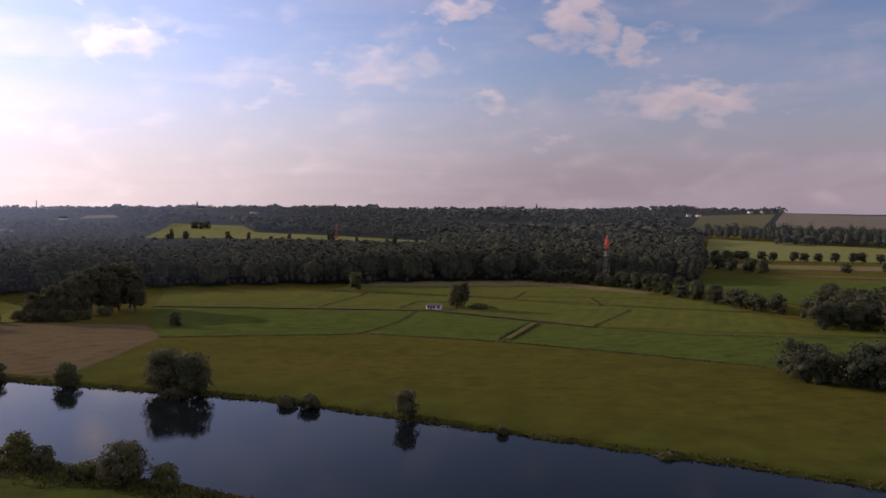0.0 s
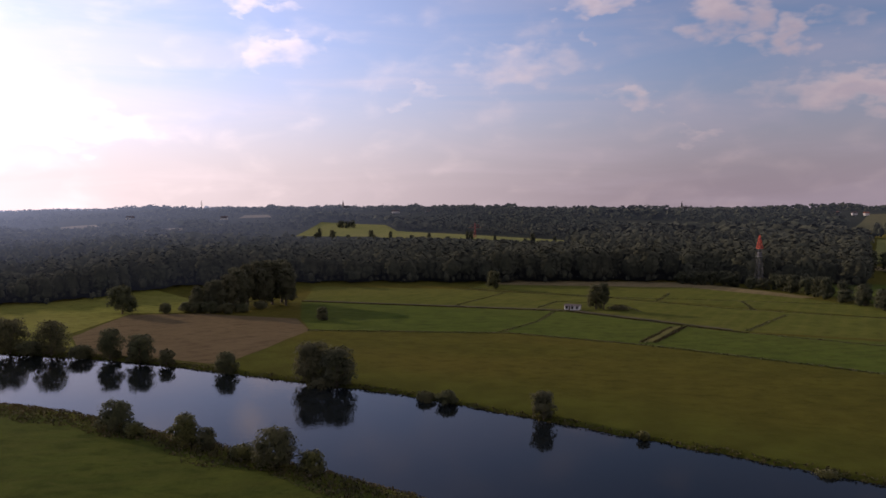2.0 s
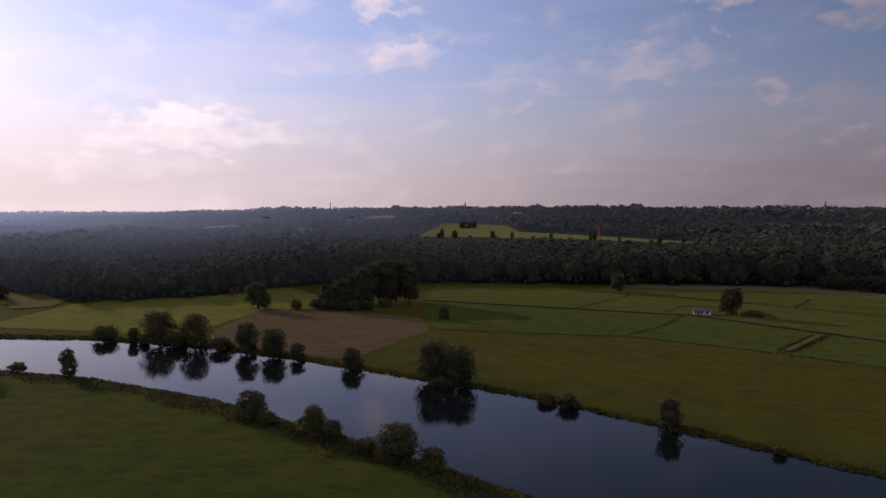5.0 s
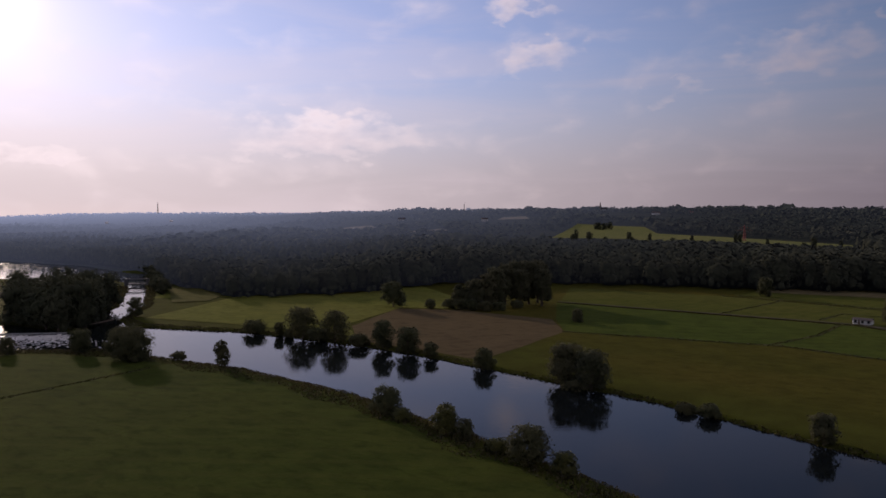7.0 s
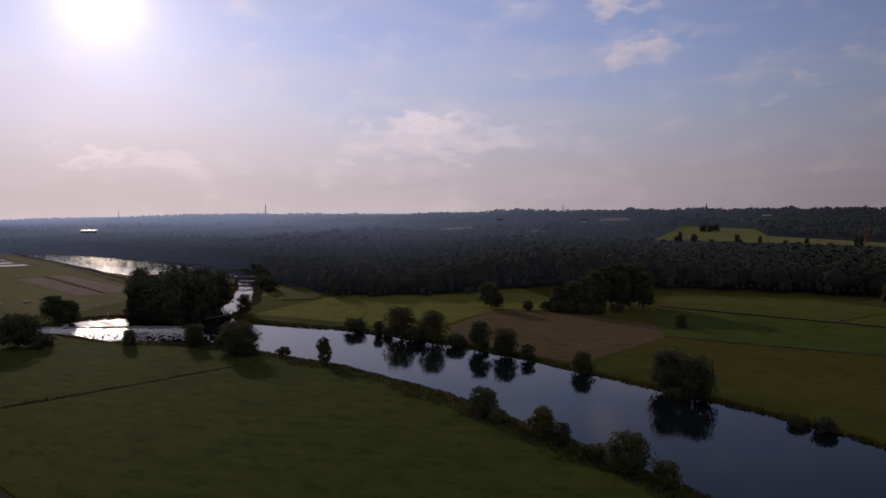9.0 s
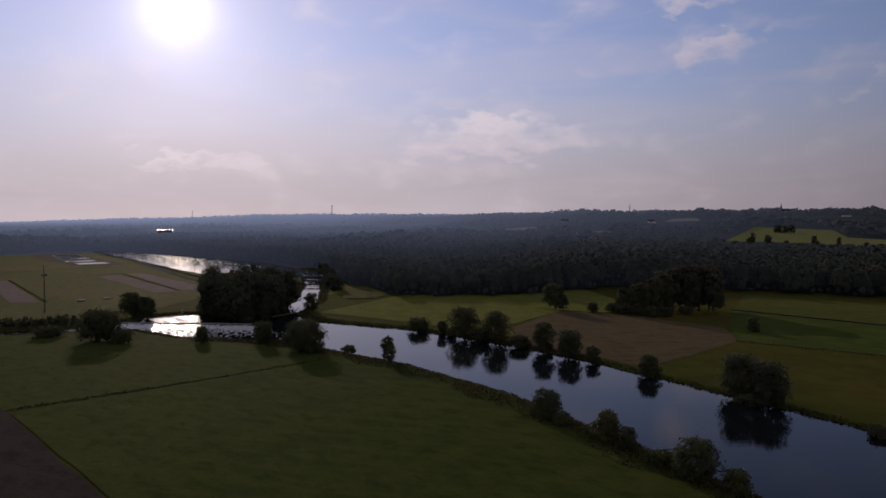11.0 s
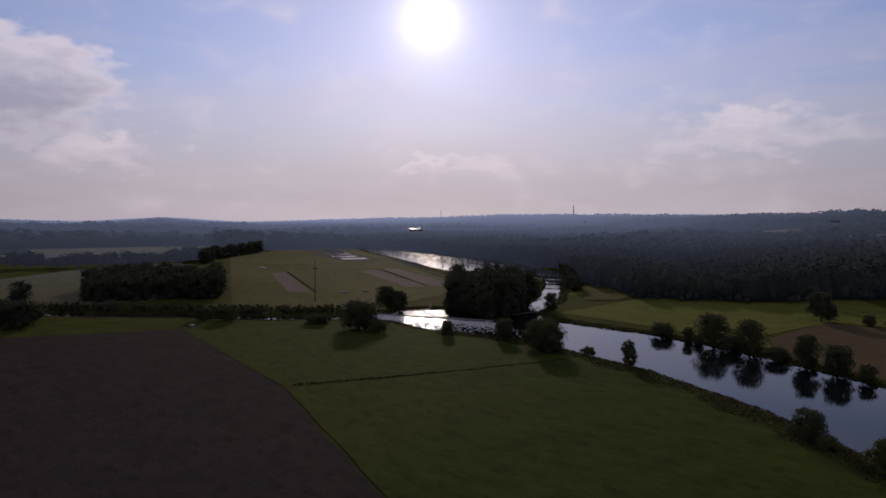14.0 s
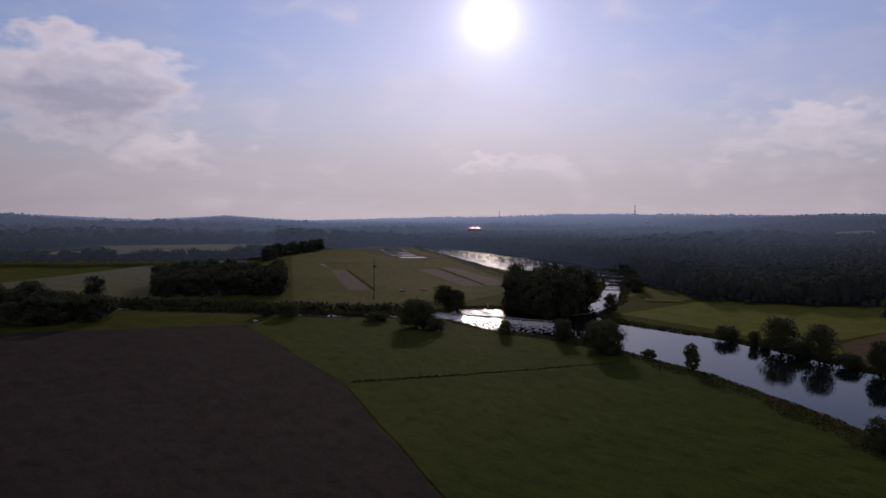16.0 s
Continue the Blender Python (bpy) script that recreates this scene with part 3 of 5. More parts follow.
field("rough_ground", [(-384, 303), (-370, 297), (-330, 264), (-308, 247), (-298, 262), (-312, 284), (-352, 302)], OLIVE, "bare rough ground beside the channel", 0.08)
field("dyke_track", [(-470, 251), (-520, 264), (-616, 287), (-724, 312), (-833, 330), (-900, 347), (-900, 344), (-833, 327), (-724, 308.5), (-616, 283.5), (-520, 260.5), (-470, 247.5)],
      TRACK, "pale gravel track along the lake dyke", 0.1)
field("path", [(21.5, 259), (24, 259), (38.5, 296), (36, 296)], OLIVE, "overgrown grassy path between two pastures", 0.1)
field("farm_track", [(-139, 350), (-139, 347.5), (-6, 336), (57, 290.3), (57, 292.8), (-5, 338.5)], TRACK, "grey farm track passing the hut", 0.1)

# ================= woods =================
FOREST_AZ = [-20.5, -19.5, -14.5, -12, -8, 8, 22, 31, 37.5, 46.5, 50.5, 52.3, 53.3, 54.4, 58, 62, 65, 68.5, 72, 76, 79, 84, 92, 100, 106]
FOREST_R = [1080, 520, 506, 500, 506, 472, 480, 474, 420, 410, 480, 545, 625, 670, 752, 858, 975, 1035, 1040, 950, 880, 1120, 1100, 900, 900]


# pale fields between the far woods: azimuth from, to, distance from, to
FAR_PATCHES = ((30.3, 33.6, 1480, 1640), (29.5, 33.0, 1215, 1290), (24.0, 26.5, 2050, 2250), (36.0, 41.0, 1750, 1900), (44.0, 47.0, 1900, 2050), (67.5, 71.0, 1500, 1620),
               (88.0, 95.5, 830, 930))
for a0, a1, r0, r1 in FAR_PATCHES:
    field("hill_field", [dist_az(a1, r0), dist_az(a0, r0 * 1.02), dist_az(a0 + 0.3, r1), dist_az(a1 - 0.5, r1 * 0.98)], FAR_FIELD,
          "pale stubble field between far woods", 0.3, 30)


def cleared(az, r):
    """Where the woods leave room for fields."""
    room = np.zeros(np.shape(az), dtype=bool)
    for a0, a1, r0, r1 in FAR_PATCHES:
        room |= (az > a0) & (az < a1) & (r > r0 - 130) & (r < r1)
    gap = room | (az < -19.4) & (r < 1085)
    gap |= (az < -25) & (r > 1400)
    gap |= (az < -18) & (az > -36) & (r > 1420) & (r < 2350)
    gap |= (az < -19.4) & (az > -24.5) & (r < 1420)
    gap |= (az > 13.3 + (r - 1210) * 0.0041) & (az < 22.5 - (r - 1260) * 0.0036) & (r > 1195) & (r < 1800)
    gap |= (az > 1) & (az < 16) & (r > 1000 + az * 9) & (r < 1110 + az * 22)
    gap |= (az > 63.2) & (az < 65.6) & (r > 1700) & (r < 2200)
    gap |= (np.abs(az - 55.5) < 0.4) & (r > 3500) & (r < 3800) | (np.abs(az - 51.2) < 0.4) & (r > 3500) & (r < 3800)
    gap |= (az > 79.5) & (az < 93) & (r < 1100)
    return gap


def low_before_field(az, r, h):
    """Tree heights, kept down before the sunlit hillside fields, which show over the tops."""
    front = np.where(az > 13.5, 1225.0, 1040.0 + (az - 1.4) * 10.3)
    hit = (az > 0.5) & (az < 22.3) & (r > 600) & (r < front)
    return np.where(hit, np.minimum(h, np.maximum(43.0 - 39.0 * r / front, 2.5)), h)


def trees_mesh(x, y, h, w, quads, rng, leaf=0.42):
    """Many simple trees in one mesh: lumpy crowns of leaf sprays standing on the land."""
    n = len(x)
    z = land(x, y)
    k = quads
    u = unit(n * k, rng).reshape(n, k, 3)
    u[..., 2] = np.where(u[..., 2] < -0.5, -u[..., 2], u[..., 2])
    ph = rng.uniform(0, 6.3, (n, 1, 3))
    lump = 1 + 0.22 * np.sin(4.5 * u[..., 0:1] + ph[..., 0:1]) * np.sin(4.5 * u[..., 1:2] + ph[..., 1:2]) + 0.15 * np.sin(6 * u[..., 2:3] + ph[..., 2:3])
    rad = np.stack([w / 2, w / 2, h * 0.46], -1)[:, None, :]
    at = np.stack([x, y, z + h * 0.53], -1)[:, None, :] + rad * u * lump * rng.uniform(0.75, 1.05, (n, k, 1))
    size = (w[:, None] * leaf * np.ones((1, k))).ravel()
    out = u.reshape(-1, 3) + np.array([0, 0, 0.5])
    return leaf_quads(at.reshape(-1, 3), out, size, rng, 1.2, 0.45)


def build_forest():
    rng = np.random.default_rng(11)
    rows = []
    # near forest: depth rows behind the edge
    for depth, gap, quads in ((-4, 4.0, 90), (0, 6.0, 400), (7, 7.0, 300), (16, 7.5, 200), (27, 8, 170), (39, 8, 140), (52, 8, 110), (67, 8, 90), (83, 8, 80), (100, 8, 70),
                              (118, 8, 60), (138, 8, 56), (160, 8, 50), (184, 8.5, 46), (210, 8.5, 42), (240, 9, 40), (275, 9, 40), (315, 9.5, 36), (360, 10, 36),
                              (410, 10, 36), (465, 11, 36), (520, 11, 36)):
        az = -20.4
        xs = []
        while az < 106:
            edge = np.interp(az, FOREST_AZ, FOREST_R)
            r = edge + depth + rng.uniform(-3, 3) + 6 * math.sin(az * 1.7) + 4 * math.sin(az * 4.1)
            xs.append((az, r))
            az += math.degrees(gap / r) * rng.uniform(0.75, 1.25)
        p = np.array(xs)
        p = p[~cleared(p[:, 0], p[:, 1])]
        rows.append((p, quads))
    vs, fs, k, inner, inner_far, far_v, far_f = [], [], 0, [], [], [], []
    for p, quads in rows:
        a = np.radians(p[:, 0])
        x, y = -p[:, 1] * np.sin(a), p[:, 1] * np.cos(a)
        ok = shore(x, y) > 5
        x, y, n = x[ok], y[ok], int(ok.sum())
        tone = 0.5 + 0.5 * np.sin(x * 0.021 + 1) * np.sin(y * 0.017)
        h = rng.uniform(12, 19, n) + 6 * tone
        h *= np.interp(p[ok, 0], [-20, 8, 35, 42, 54, 70, 106], [1.0, 1.0, 0.9, 0.72, 0.72, 0.55, 0.6])
        h *= rng.uniform(0.15, 0.6, n) if not inner else 1.0
        h = low_before_field(p[ok, 0], p[ok, 1], h)
        w = np.maximum(h, 9 if inner else 5) * rng.uniform(0.52, 0.78, n)
        v, f = trees_mesh(x, y, h, w, quads, rng, 0.125 if quads > 250 else 0.155 if quads > 130 else 0.19 if quads > 60 else 0.24)
        dim = (p[ok, 1] > 540) & (p[ok, 0] > 4)
        hazy = np.repeat(dim, quads)
        for part_of, store in ((~hazy, (vs, fs)), (hazy, (far_v, far_f))):
            store[0].append(v.reshape(-1, 4, 6)[part_of].reshape(-1, 6))
        for keep, store in ((~dim, inner), (dim, inner_far)):
            store.append((np.stack([x, y, land(x, y) + h * 0.53], -1)[keep], np.stack([w / 2, w / 2, h * 0.46], -1)[keep]))
    for verts, faces in ((vs, fs), (far_v, far_f)):
        verts[:] = [np.concatenate(verts)]
        faces.append(np.arange(len(verts[0])).reshape(-1, 4))
    k = len(vs[0])
    far_mass = inner_mass(np.concatenate([c for c, _ in inner_far]), np.concatenate([r for _, r in inner_far]), LUMP, rng, 0.9)
    # trees deeper in wear the leaves that glow as haze
    tagged(link_mesh("backdrop_woods", *joined((far_v[0], far_f[0]), far_mass), HAZE_GLOW_WOODS), "hazy dark wood beyond the lake", "woods", kind="structure")
    # the closed canopy under the single crowns
    azs, ds = np.arange(-20.4, 106, 0.6), np.array([0, 3, 8, 15, 25, 38, 54, 72, 92, 114, 140, 170, 205, 245, 290, 340, 400, 470, 500], dtype=float)
    A, D = np.meshgrid(azs, ds)
    Rr = np.interp(A, FOREST_AZ, FOREST_R) + 2 + D + 6 * np.sin(A * 1.7) + 4 * np.sin(A * 4.1)
    x, y = -Rr * np.sin(np.radians(A)), Rr * np.cos(np.radians(A))
    tone = 0.5 + 0.5 * np.sin(x * 0.021 + 1) * np.sin(y * 0.017)
    h = (11.5 + 5 * tone) * np.interp(A, [-20, 8, 35, 42, 54, 70, 106], [1.0, 1.0, 0.9, 0.72, 0.72, 0.55, 0.6])
    h *= np.interp(D, [0, 3, 10, 30], [0, 0.35, 0.8, 1.0]) * rng.uniform(0.45, 0.75, A.shape) * np.clip((shore(x, y) - 5) / 14, 0, 1)
    h = np.where((A > 0.5) & (A < 22.3) & (Rr > 600), np.minimum(h, np.clip(26 - Rr * 0.0245, 0.5, 30)), h)
    h[cleared(A, Rr)] = -4.0
    h[:, [0, -1]], h[-1] = -1.0, -1.0
    sheet = np.stack([x, y, land(x, y) + h, 0 * x, 0 * x, 0 * x + 1], -1).reshape(-1, 6)
    na = len(azs)
    i, j = np.meshgrid(np.arange(len(ds) - 1), np.arange(na - 1), indexing="ij")
    q = np.stack([i * na + j, i * na + j + 1, (i + 1) * na + j + 1, (i + 1) * na + j], -1).reshape(-1, 4)
    q = q[np.all(h.ravel()[q] > -2, axis=1)]
    vs.append(sheet), fs.append(q + k)
    mass = inner_mass(np.concatenate([c for c, _ in inner]), np.concatenate([r for _, r in inner]), LUMP, rng, 0.9)
    whole = joined((np.concatenate(vs), np.concatenate(fs)), mass)
    # the nearer wood takes the leaves with painted haze as well
    tagged(link_mesh("forest", *whole, HAZE_GLOW_WOODS),
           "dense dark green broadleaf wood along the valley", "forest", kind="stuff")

    # far woods, thinner rows on the slopes, their leaves glowing with painted haze
    def far_rows(r0, r1, az0, az1, gap, quads, leaf, name, mat, label, kind, fill):
        vs, fs, k, r = [], [], 0, r0
        while r < r1:
            n = int(radians(az1 - az0) * r / gap)
            az, rr = rng.uniform(az0, az1, n) + rng.normal(0, 1.6, n), r * rng.uniform(0.985, 1.015, n)
            a = np.radians(az)
            x, y = -rr * np.sin(a), rr * np.cos(a)
            patch = np.sin(x * 0.0052 + 0.7) * np.sin(y * 0.0061 + 1.1) + 0.6 * np.sin(x * 0.013 + y * 0.009) + 0.2 * rng.normal(size=n)
            ok = (patch > fill + 1.0 * (az > 76) * (r < 1900) + 0.1 * (az > 44) * (az < 76) * (r > 2000)) & ~cleared(az, rr) & (rr > np.interp(az, FOREST_AZ, FOREST_R)) & (shore(x, y) > 8)
            x, y, n = x[ok], y[ok], int(ok.sum())
            h = rng.uniform(9, 16, n)
            h *= 0.8 + 0.6 * np.clip(patch[ok], 0, 1.4)
            if 1300 < r <= 2800:
                h *= np.interp(az[ok], [40, 46, 76, 80], [1.0, 0.6, 0.6, 1.0])
            if r > 2800:
                h *= np.interp(az[ok], [30, 42, 66, 74, 80, 83, 87, 93, 97], [1.0, 0.6, 0.5, 0.25, 0.2, 0.4, 0.2, 0.2, 0.6])
            h = low_before_field(az[ok], rr[ok], h)
            v, f = trees_mesh(x, y, h, np.maximum(h, 6) * rng.uniform(0.9, 1.5, n), quads, rng, leaf)
            vs.append(v), fs.append(f + k)
            k += len(v)
            r *= 1.03
        tagged(link_mesh(name, np.concatenate(vs), np.concatenate(fs), mat), label, "woods", kind=kind)

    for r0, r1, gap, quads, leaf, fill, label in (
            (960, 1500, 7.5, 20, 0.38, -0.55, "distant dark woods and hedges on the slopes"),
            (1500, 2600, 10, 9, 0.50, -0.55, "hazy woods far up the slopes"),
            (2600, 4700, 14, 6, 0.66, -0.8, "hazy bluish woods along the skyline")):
        far_rows(r0, r1, -36, 45, gap, quads, leaf, "backdrop_woods", HAZE_GLOW_WOODS, label, "structure", fill)
        far_rows(r0, r1, 45, 104, gap, max(6, quads // 2), leaf * 1.2, "backdrop_woods", HAZE_GLOW_WOODS, label, "structure", fill)
    far_rows(2600, 3350, 79.5, 88, 8, 6, 0.65, "backdrop_woods", HAZE_GLOW_WOODS, "hazy blue wooded hill", "structure", -3)
    far_rows(2200, 3250, 94, 104, 8, 6, 0.65, "backdrop_woods", HAZE_GLOW_WOODS, "hazy blue wooded hill", "structure", -3)


build_forest()


# ================= single trees =================
def crown_shape(h, w, low, n, leaf, rng, spread=14, dense=0.66):
    """Crown and wood of one tree standing at the origin: limbs that end in overlapping clumps of leaves."""
    blobs, radii = [], []
    spread = int(spread * 1.7)
    for i in range(spread):
        z = low + (1 - low) * (i + 0.5) / spread
        env = math.sqrt(max(0.08, 1 - ((z - (low + 0.36 * (1 - low))) / (0.70 * (1 - low) + 0.02)) ** 2))
        a = i * 2.4 + rng.uniform(-0.5, 0.5)
        d = env * w * 0.37 * rng.uniform(0.5, 1.08)
        s = w * rng.uniform(0.13, 0.22) * (0.70 + 0.35 * env)
        sz = min(s * rng.uniform(0.75, 1.05), h * 0.3)
        blobs.append((d * math.cos(a), d * math.sin(a), min(max(z * h, sz * 0.7), h - sz * 0.8)))
        radii.append((s, s, sz))
    blobs.append((0, 0, h * (low + (1 - low) * 0.45)))
    radii.append((w * 0.30, w * 0.30, h * (1 - low) * 0.36))
    blobs, radii = np.array(blobs), np.array(radii)
    at, u = crown_points(blobs, radii, n, rng, 0.72)
    at[:, 2] = np.maximum(at[:, 2], 0.1 + 0.4 * rng.random(n))
    away = at - np.array([0, 0, h * 0.42])
    u = 0.4 * u + 0.8 * away / (np.linalg.norm(away, axis=1)[:, None] + 1e-6)
    crown = joined(leaf_quads(at, u, np.full(n, leaf), rng, 1.35, 0.85), inner_mass(blobs[::3], radii[::3] * 1.15, LUMP, rng, dense))
    top = Vector((rng.uniform(-.05, .05) * w, rng.uniform(-.05, .05) * w, h * 0.72))
    r0 = 0.018 * h + 0.012 * w
    wood = [tube([(0, 0, -0.4), (0, 0, h * 0.12), top * 0.5, top], [r0 * 1.35, r0, r0 * 0.7, r0 * 0.2])]
    for b in blobs[:-1:2]:
        z0 = max(h * 0.1, b[2] * 0.45)
        start = top * (z0 / top.z)
        mid = start.lerp(Vector(b), 0.5) + Vector((0, 0, -0.03 * h))
        wood.append(tube([start, mid, b], [r0 * 0.45, r0 * 0.3, r0 * 0.08], 5))
    return crown, merged(*wood)


def tree(name, x, y, h, w, label, category="tree", low=0.05, leaf=0.44, mat=None, group="", many=1.0, spread=14):
    rng = np.random.default_rng(int(abs(x * 13 + y * 7) * 10) + 3)
    h, w = h * 0.92, w * 1.05            # the sprays reach a little beyond the limbs
    n = int(min(9000, many * 3.0 * math.pi * w * h / (leaf * leaf) + 300))
    crown, wood = crown_shape(h, w, low, n, leaf, rng, spread, 0.54 if many > 0.8 else 0.3)
    root = new(name)
    root.location = (x, y, land_at(x, y))
    part("trunk" if category == "tree" else "stems", wood, BARK, root)
    part("crown", crown, mat or LEAF, root)
    return tagged(root, label, category, group)


# willows and alders on the far bank
tree("willow", -70.6, 183.4, 11.7, 9.8, "broad grey-green willow leaning over the far bank", low=0.02, mat=WILLOW, spread=24)
tree("willow", -63.0, 181.4, 10.6, 9.4, "rounded grey-green willow over the far bank", low=0.02, mat=WILLOW, spread=24)
tree("bush", -67, 181, 3.4, 9.0, "low willow scrub at the water's edge", "bush", 0.02, mat=WILLOW)
tree("alder", -99.5, 190.7, 6.8, 6.8, "small round alder on the far bank", low=0.03)
tree("alder", -8, 160.2, 6.6, 5.2, "slim single alder on the far bank", low=0.03, mat=WILLOW)
tree("bush", -31.3, 170, 3.3, 5.0, "low round bush at the water's edge", "bush", 0.03)
tree("bush", -37.2, 172, 2.5, 4.8, "low dark bush at the water's edge", "bush", 0.03)
tree("bush", 12.6, 150, 1.9, 2.6, "small pale bush at the water's edge", "bush", 0.03, leaf=0.3, mat=TUFT)
tree("bush", 42.5, 135.4, 1.7, 4.2, "low pale tangle of herbs at the water's edge", "bush", 0.03, leaf=0.3, mat=TUFT)
tree("alder", -144, 201.6, 9.9, 8.2, "upright bushy alder on the far bank", low=0.04)
tree("alder", -132, 199, 8.8, 8.8, "wide bushy alder on the far bank", low=0.04)
tree("bush", -121.8, 196.8, 4.6, 4.6, "dark round bush on the far bank", "bush", 0.03)
tree("willow", -181.5, 203.6, 11.8, 12.6, "open airy willow with many thin limbs", low=0.02, mat=LEAF, many=0.75, spread=26)
tree("willow", -166, 203.2, 11.4, 10.4, "open airy willow on the far bank", low=0.02, mat=LEAF, many=0.75, spread=26)
tree("bush", -205.5, 203, 5.0, 9.6, "wide dark bush on the far bank", "bush", 0.02)
tree("bush", -193, 203.4, 5.2, 4.2, "dark bush on the far bank", "bush", 0.02)
tree("bush", -187.6, 203, 3.8, 4.6, "low dark bush on the far bank", "bush", 0.02)
tree("bush", -154, 201.6, 4.4, 7.6, "dark bush below the willows", "bush", 0.02)
tree("bush", -173, 203, 4.6, 9.0, "dark bush below the willows", "bush", 0.02)
# the overgrown near bank
tree("hawthorn", -53, 119.6, 7.2, 8.0, "dark leafy hawthorn on the near bank", low=0.03, leaf=0.36)
tree("hawthorn", -75, 127, 6.3, 6.4, "brownish hawthorn bush on the near bank", "bush", 0.03, leaf=0.36, mat=TUFT)
tree("bush", -69.4, 125.4, 4.6, 3.6, "small dark bush on the near bank", "bush", 0.03, leaf=0.36)
tree("bush", -45.6, 118, 3.9, 5.0, "low brownish bush on the near bank", "bush", 0.03, leaf=0.36, mat=TUFT)
tree("bush", -60.6, 122, 2.6, 5.0, "low brownish bush on the near bank", "bush", 0.03, leaf=0.36, mat=TUFT)
tree("hawthorn", -94, 133, 6.5, 7.6, "dark hawthorn bush on the near bank", "bush", 0.03, leaf=0.36)
tree("bush", -88, 130.5, 2.8, 4.6, "low brownish bush on the near bank", "bush", 0.03, leaf=0.36, mat=TUFT)
tree("poplar", -167, 151.4, 8.2, 4.6, "narrow upright young poplar on the near bank", low=0.02)
tree("alder", -196.5, 142, 10.8, 12.5, "broad dark round alder on the near bank", low=0.02, spread=26)
tree("alder", -203, 145, 10.4, 11.5, "dark round alder on the near bank", low=0.02, spread=24)
tree("alder", -223, 142.5, 7.9, 8.2, "round dark alder on the near bank", low=0.02)
tree("bush", -186, 151.5, 2.6, 5.0, "low green bush on the near bank", "bush", 0.03)
tree("alder", -238.5, 127.5, 6.2, 5.4, "small round alder by the stream", low=0.02)
tree("alder", -267, 103.5, 11.6, 17, "wide dark alder group by the stream", low=0.02, spread=28, leaf=0.55)
tree("bush", -258, 107, 5.2, 8.0, "dark bush by the stream", "bush", 0.02)
tree("alder", -323, 139.5, 11.4, 10.5, "round dark alder on the meadow bank", low=0.03, spread=22, leaf=0.55)
tree("alder", -316.5, 143, 10.6, 8.5, "dark alder on the meadow bank", low=0.03, spread=22, leaf=0.55)
tree("alder", -280.5, 206, 9.2, 6.6, "dark alder beside the channel", low=0.02)
for dx, dy, h, w in ((-317, 62, 6.5, 11), (-322, 54, 5.6, 9), (-291, 94, 4, 11)):
    tree("bush", dx, dy, h, w, "round dark bush beside the stream", "bush", 0.03, leaf=0.6, group="bushes beside the stream")
# on the far meadow
tree("ash", -200.5, 290, 13.0, 12.0, "single round-crowned ash in the meadow", low=0.14, leaf=0.55)
tree("bush", -182, 294, 4.8, 5.6, "dark bush at the stubble's edge", "bush", 0.03, leaf=0.55)
tree("bush", -106.5, 288, 6.0, 5.0, "dark bush in the open grass", "bush", 0.03, leaf=0.55)
tree("ash", -51, 429, 11.0, 8.6, "single ash in front of the wood", low=0.05, leaf=0.6)
tree("ash", 6.5, 344, 12.4, 8.6, "leaning ash beside the white hut", low=0.06, leaf=0.55)
tree("ash", 10.2, 344.6, 13.2, 5.6, "slim ash stem beside the white hut", low=0.3, leaf=0.55)
tree("bush", 17, 345, 2.0, 10.0, "low scrub beside the hut", "bush", 0.03, leaf=0.5)
# tall stand at the edge of the stubble
for dx, dy, h, w in ((-171, 302, 12.6, 6), (-166, 305, 14.2, 7), (-162, 303, 15.6, 7), (-159, 309, 17.6, 8), (-157, 316, 19.6, 8), (-163, 322, 20.0, 8.5),
                     (-158, 326, 21.6, 9), (-155, 333, 22.6, 9.5), (-149, 334, 23.0, 9.5), (-143, 336, 22.0, 9.0), (-148, 343, 23.2, 9.5), (-140.5, 331, 19.5, 7.5), (-150, 327, 19.0, 8)):
    tree("poplar", dx, dy, h, w * 1.12, "tall grey-green poplar in a stand by the stubble", low=0.17, leaf=0.6, mat=WILLOW,
         group="stand of tall poplars", spread=22, many=1.1)
for dx, dy, h, w in ((-175, 300, 4.6, 7), (-169, 299, 5, 8), (-163, 298.5, 5.5, 8), (-156, 300, 5, 8), (-151, 305, 4.2, 7), (-148, 318, 3.6, 7), (-166, 312, 5, 9)):
    tree("bush", dx, dy, h, w, "dark undergrowth bush below the poplars", "bush", 0.02, leaf=0.7, group="undergrowth of the stand")


# ---- groves made of a few tree kinds ----
def model_tree(seed, leaf, n, low=0.05):
    """A tree ten metres high and ten wide, to be copied and scaled."""
    rng = np.random.default_rng(seed)
    crown, wood = crown_shape(10, 10, low, n, leaf, rng, 18)
    root = new("tree")
    part("trunk", wood, BARK, root)
    part("crown", crown, WOODS, root)
    return tagged(root, "dark broadleaf tree", "tree")


def grove(spots, models, label, group, rng, tall, wide):
    for x, y in spots:
        ob = copy_thing(models[int(rng.integers(len(models)))], Matrix())
        h, w = rng.uniform(*tall), rng.uniform(*wide)
        ob.location = (x, y, land_at(x, y) - 0.1)
        ob.rotation_euler = (0, 0, rng.uniform(0, 6.28))
        ob.scale = (w / 10, w / 10, h / 10)
        tagged(ob, label, "tree", group)


def scatter(n, inside, x0, x1, y0, y1, gap, rng):
    out = []
    for _ in range(n * 60):
        x, y = rng.uniform(x0, x1), rng.uniform(y0, y1)
        if inside(x, y) and all(math.hypot(x - a, y - b) > gap for a, b in out):
            out.append((x, y))
            if len(out) >= n:
                break
    return out


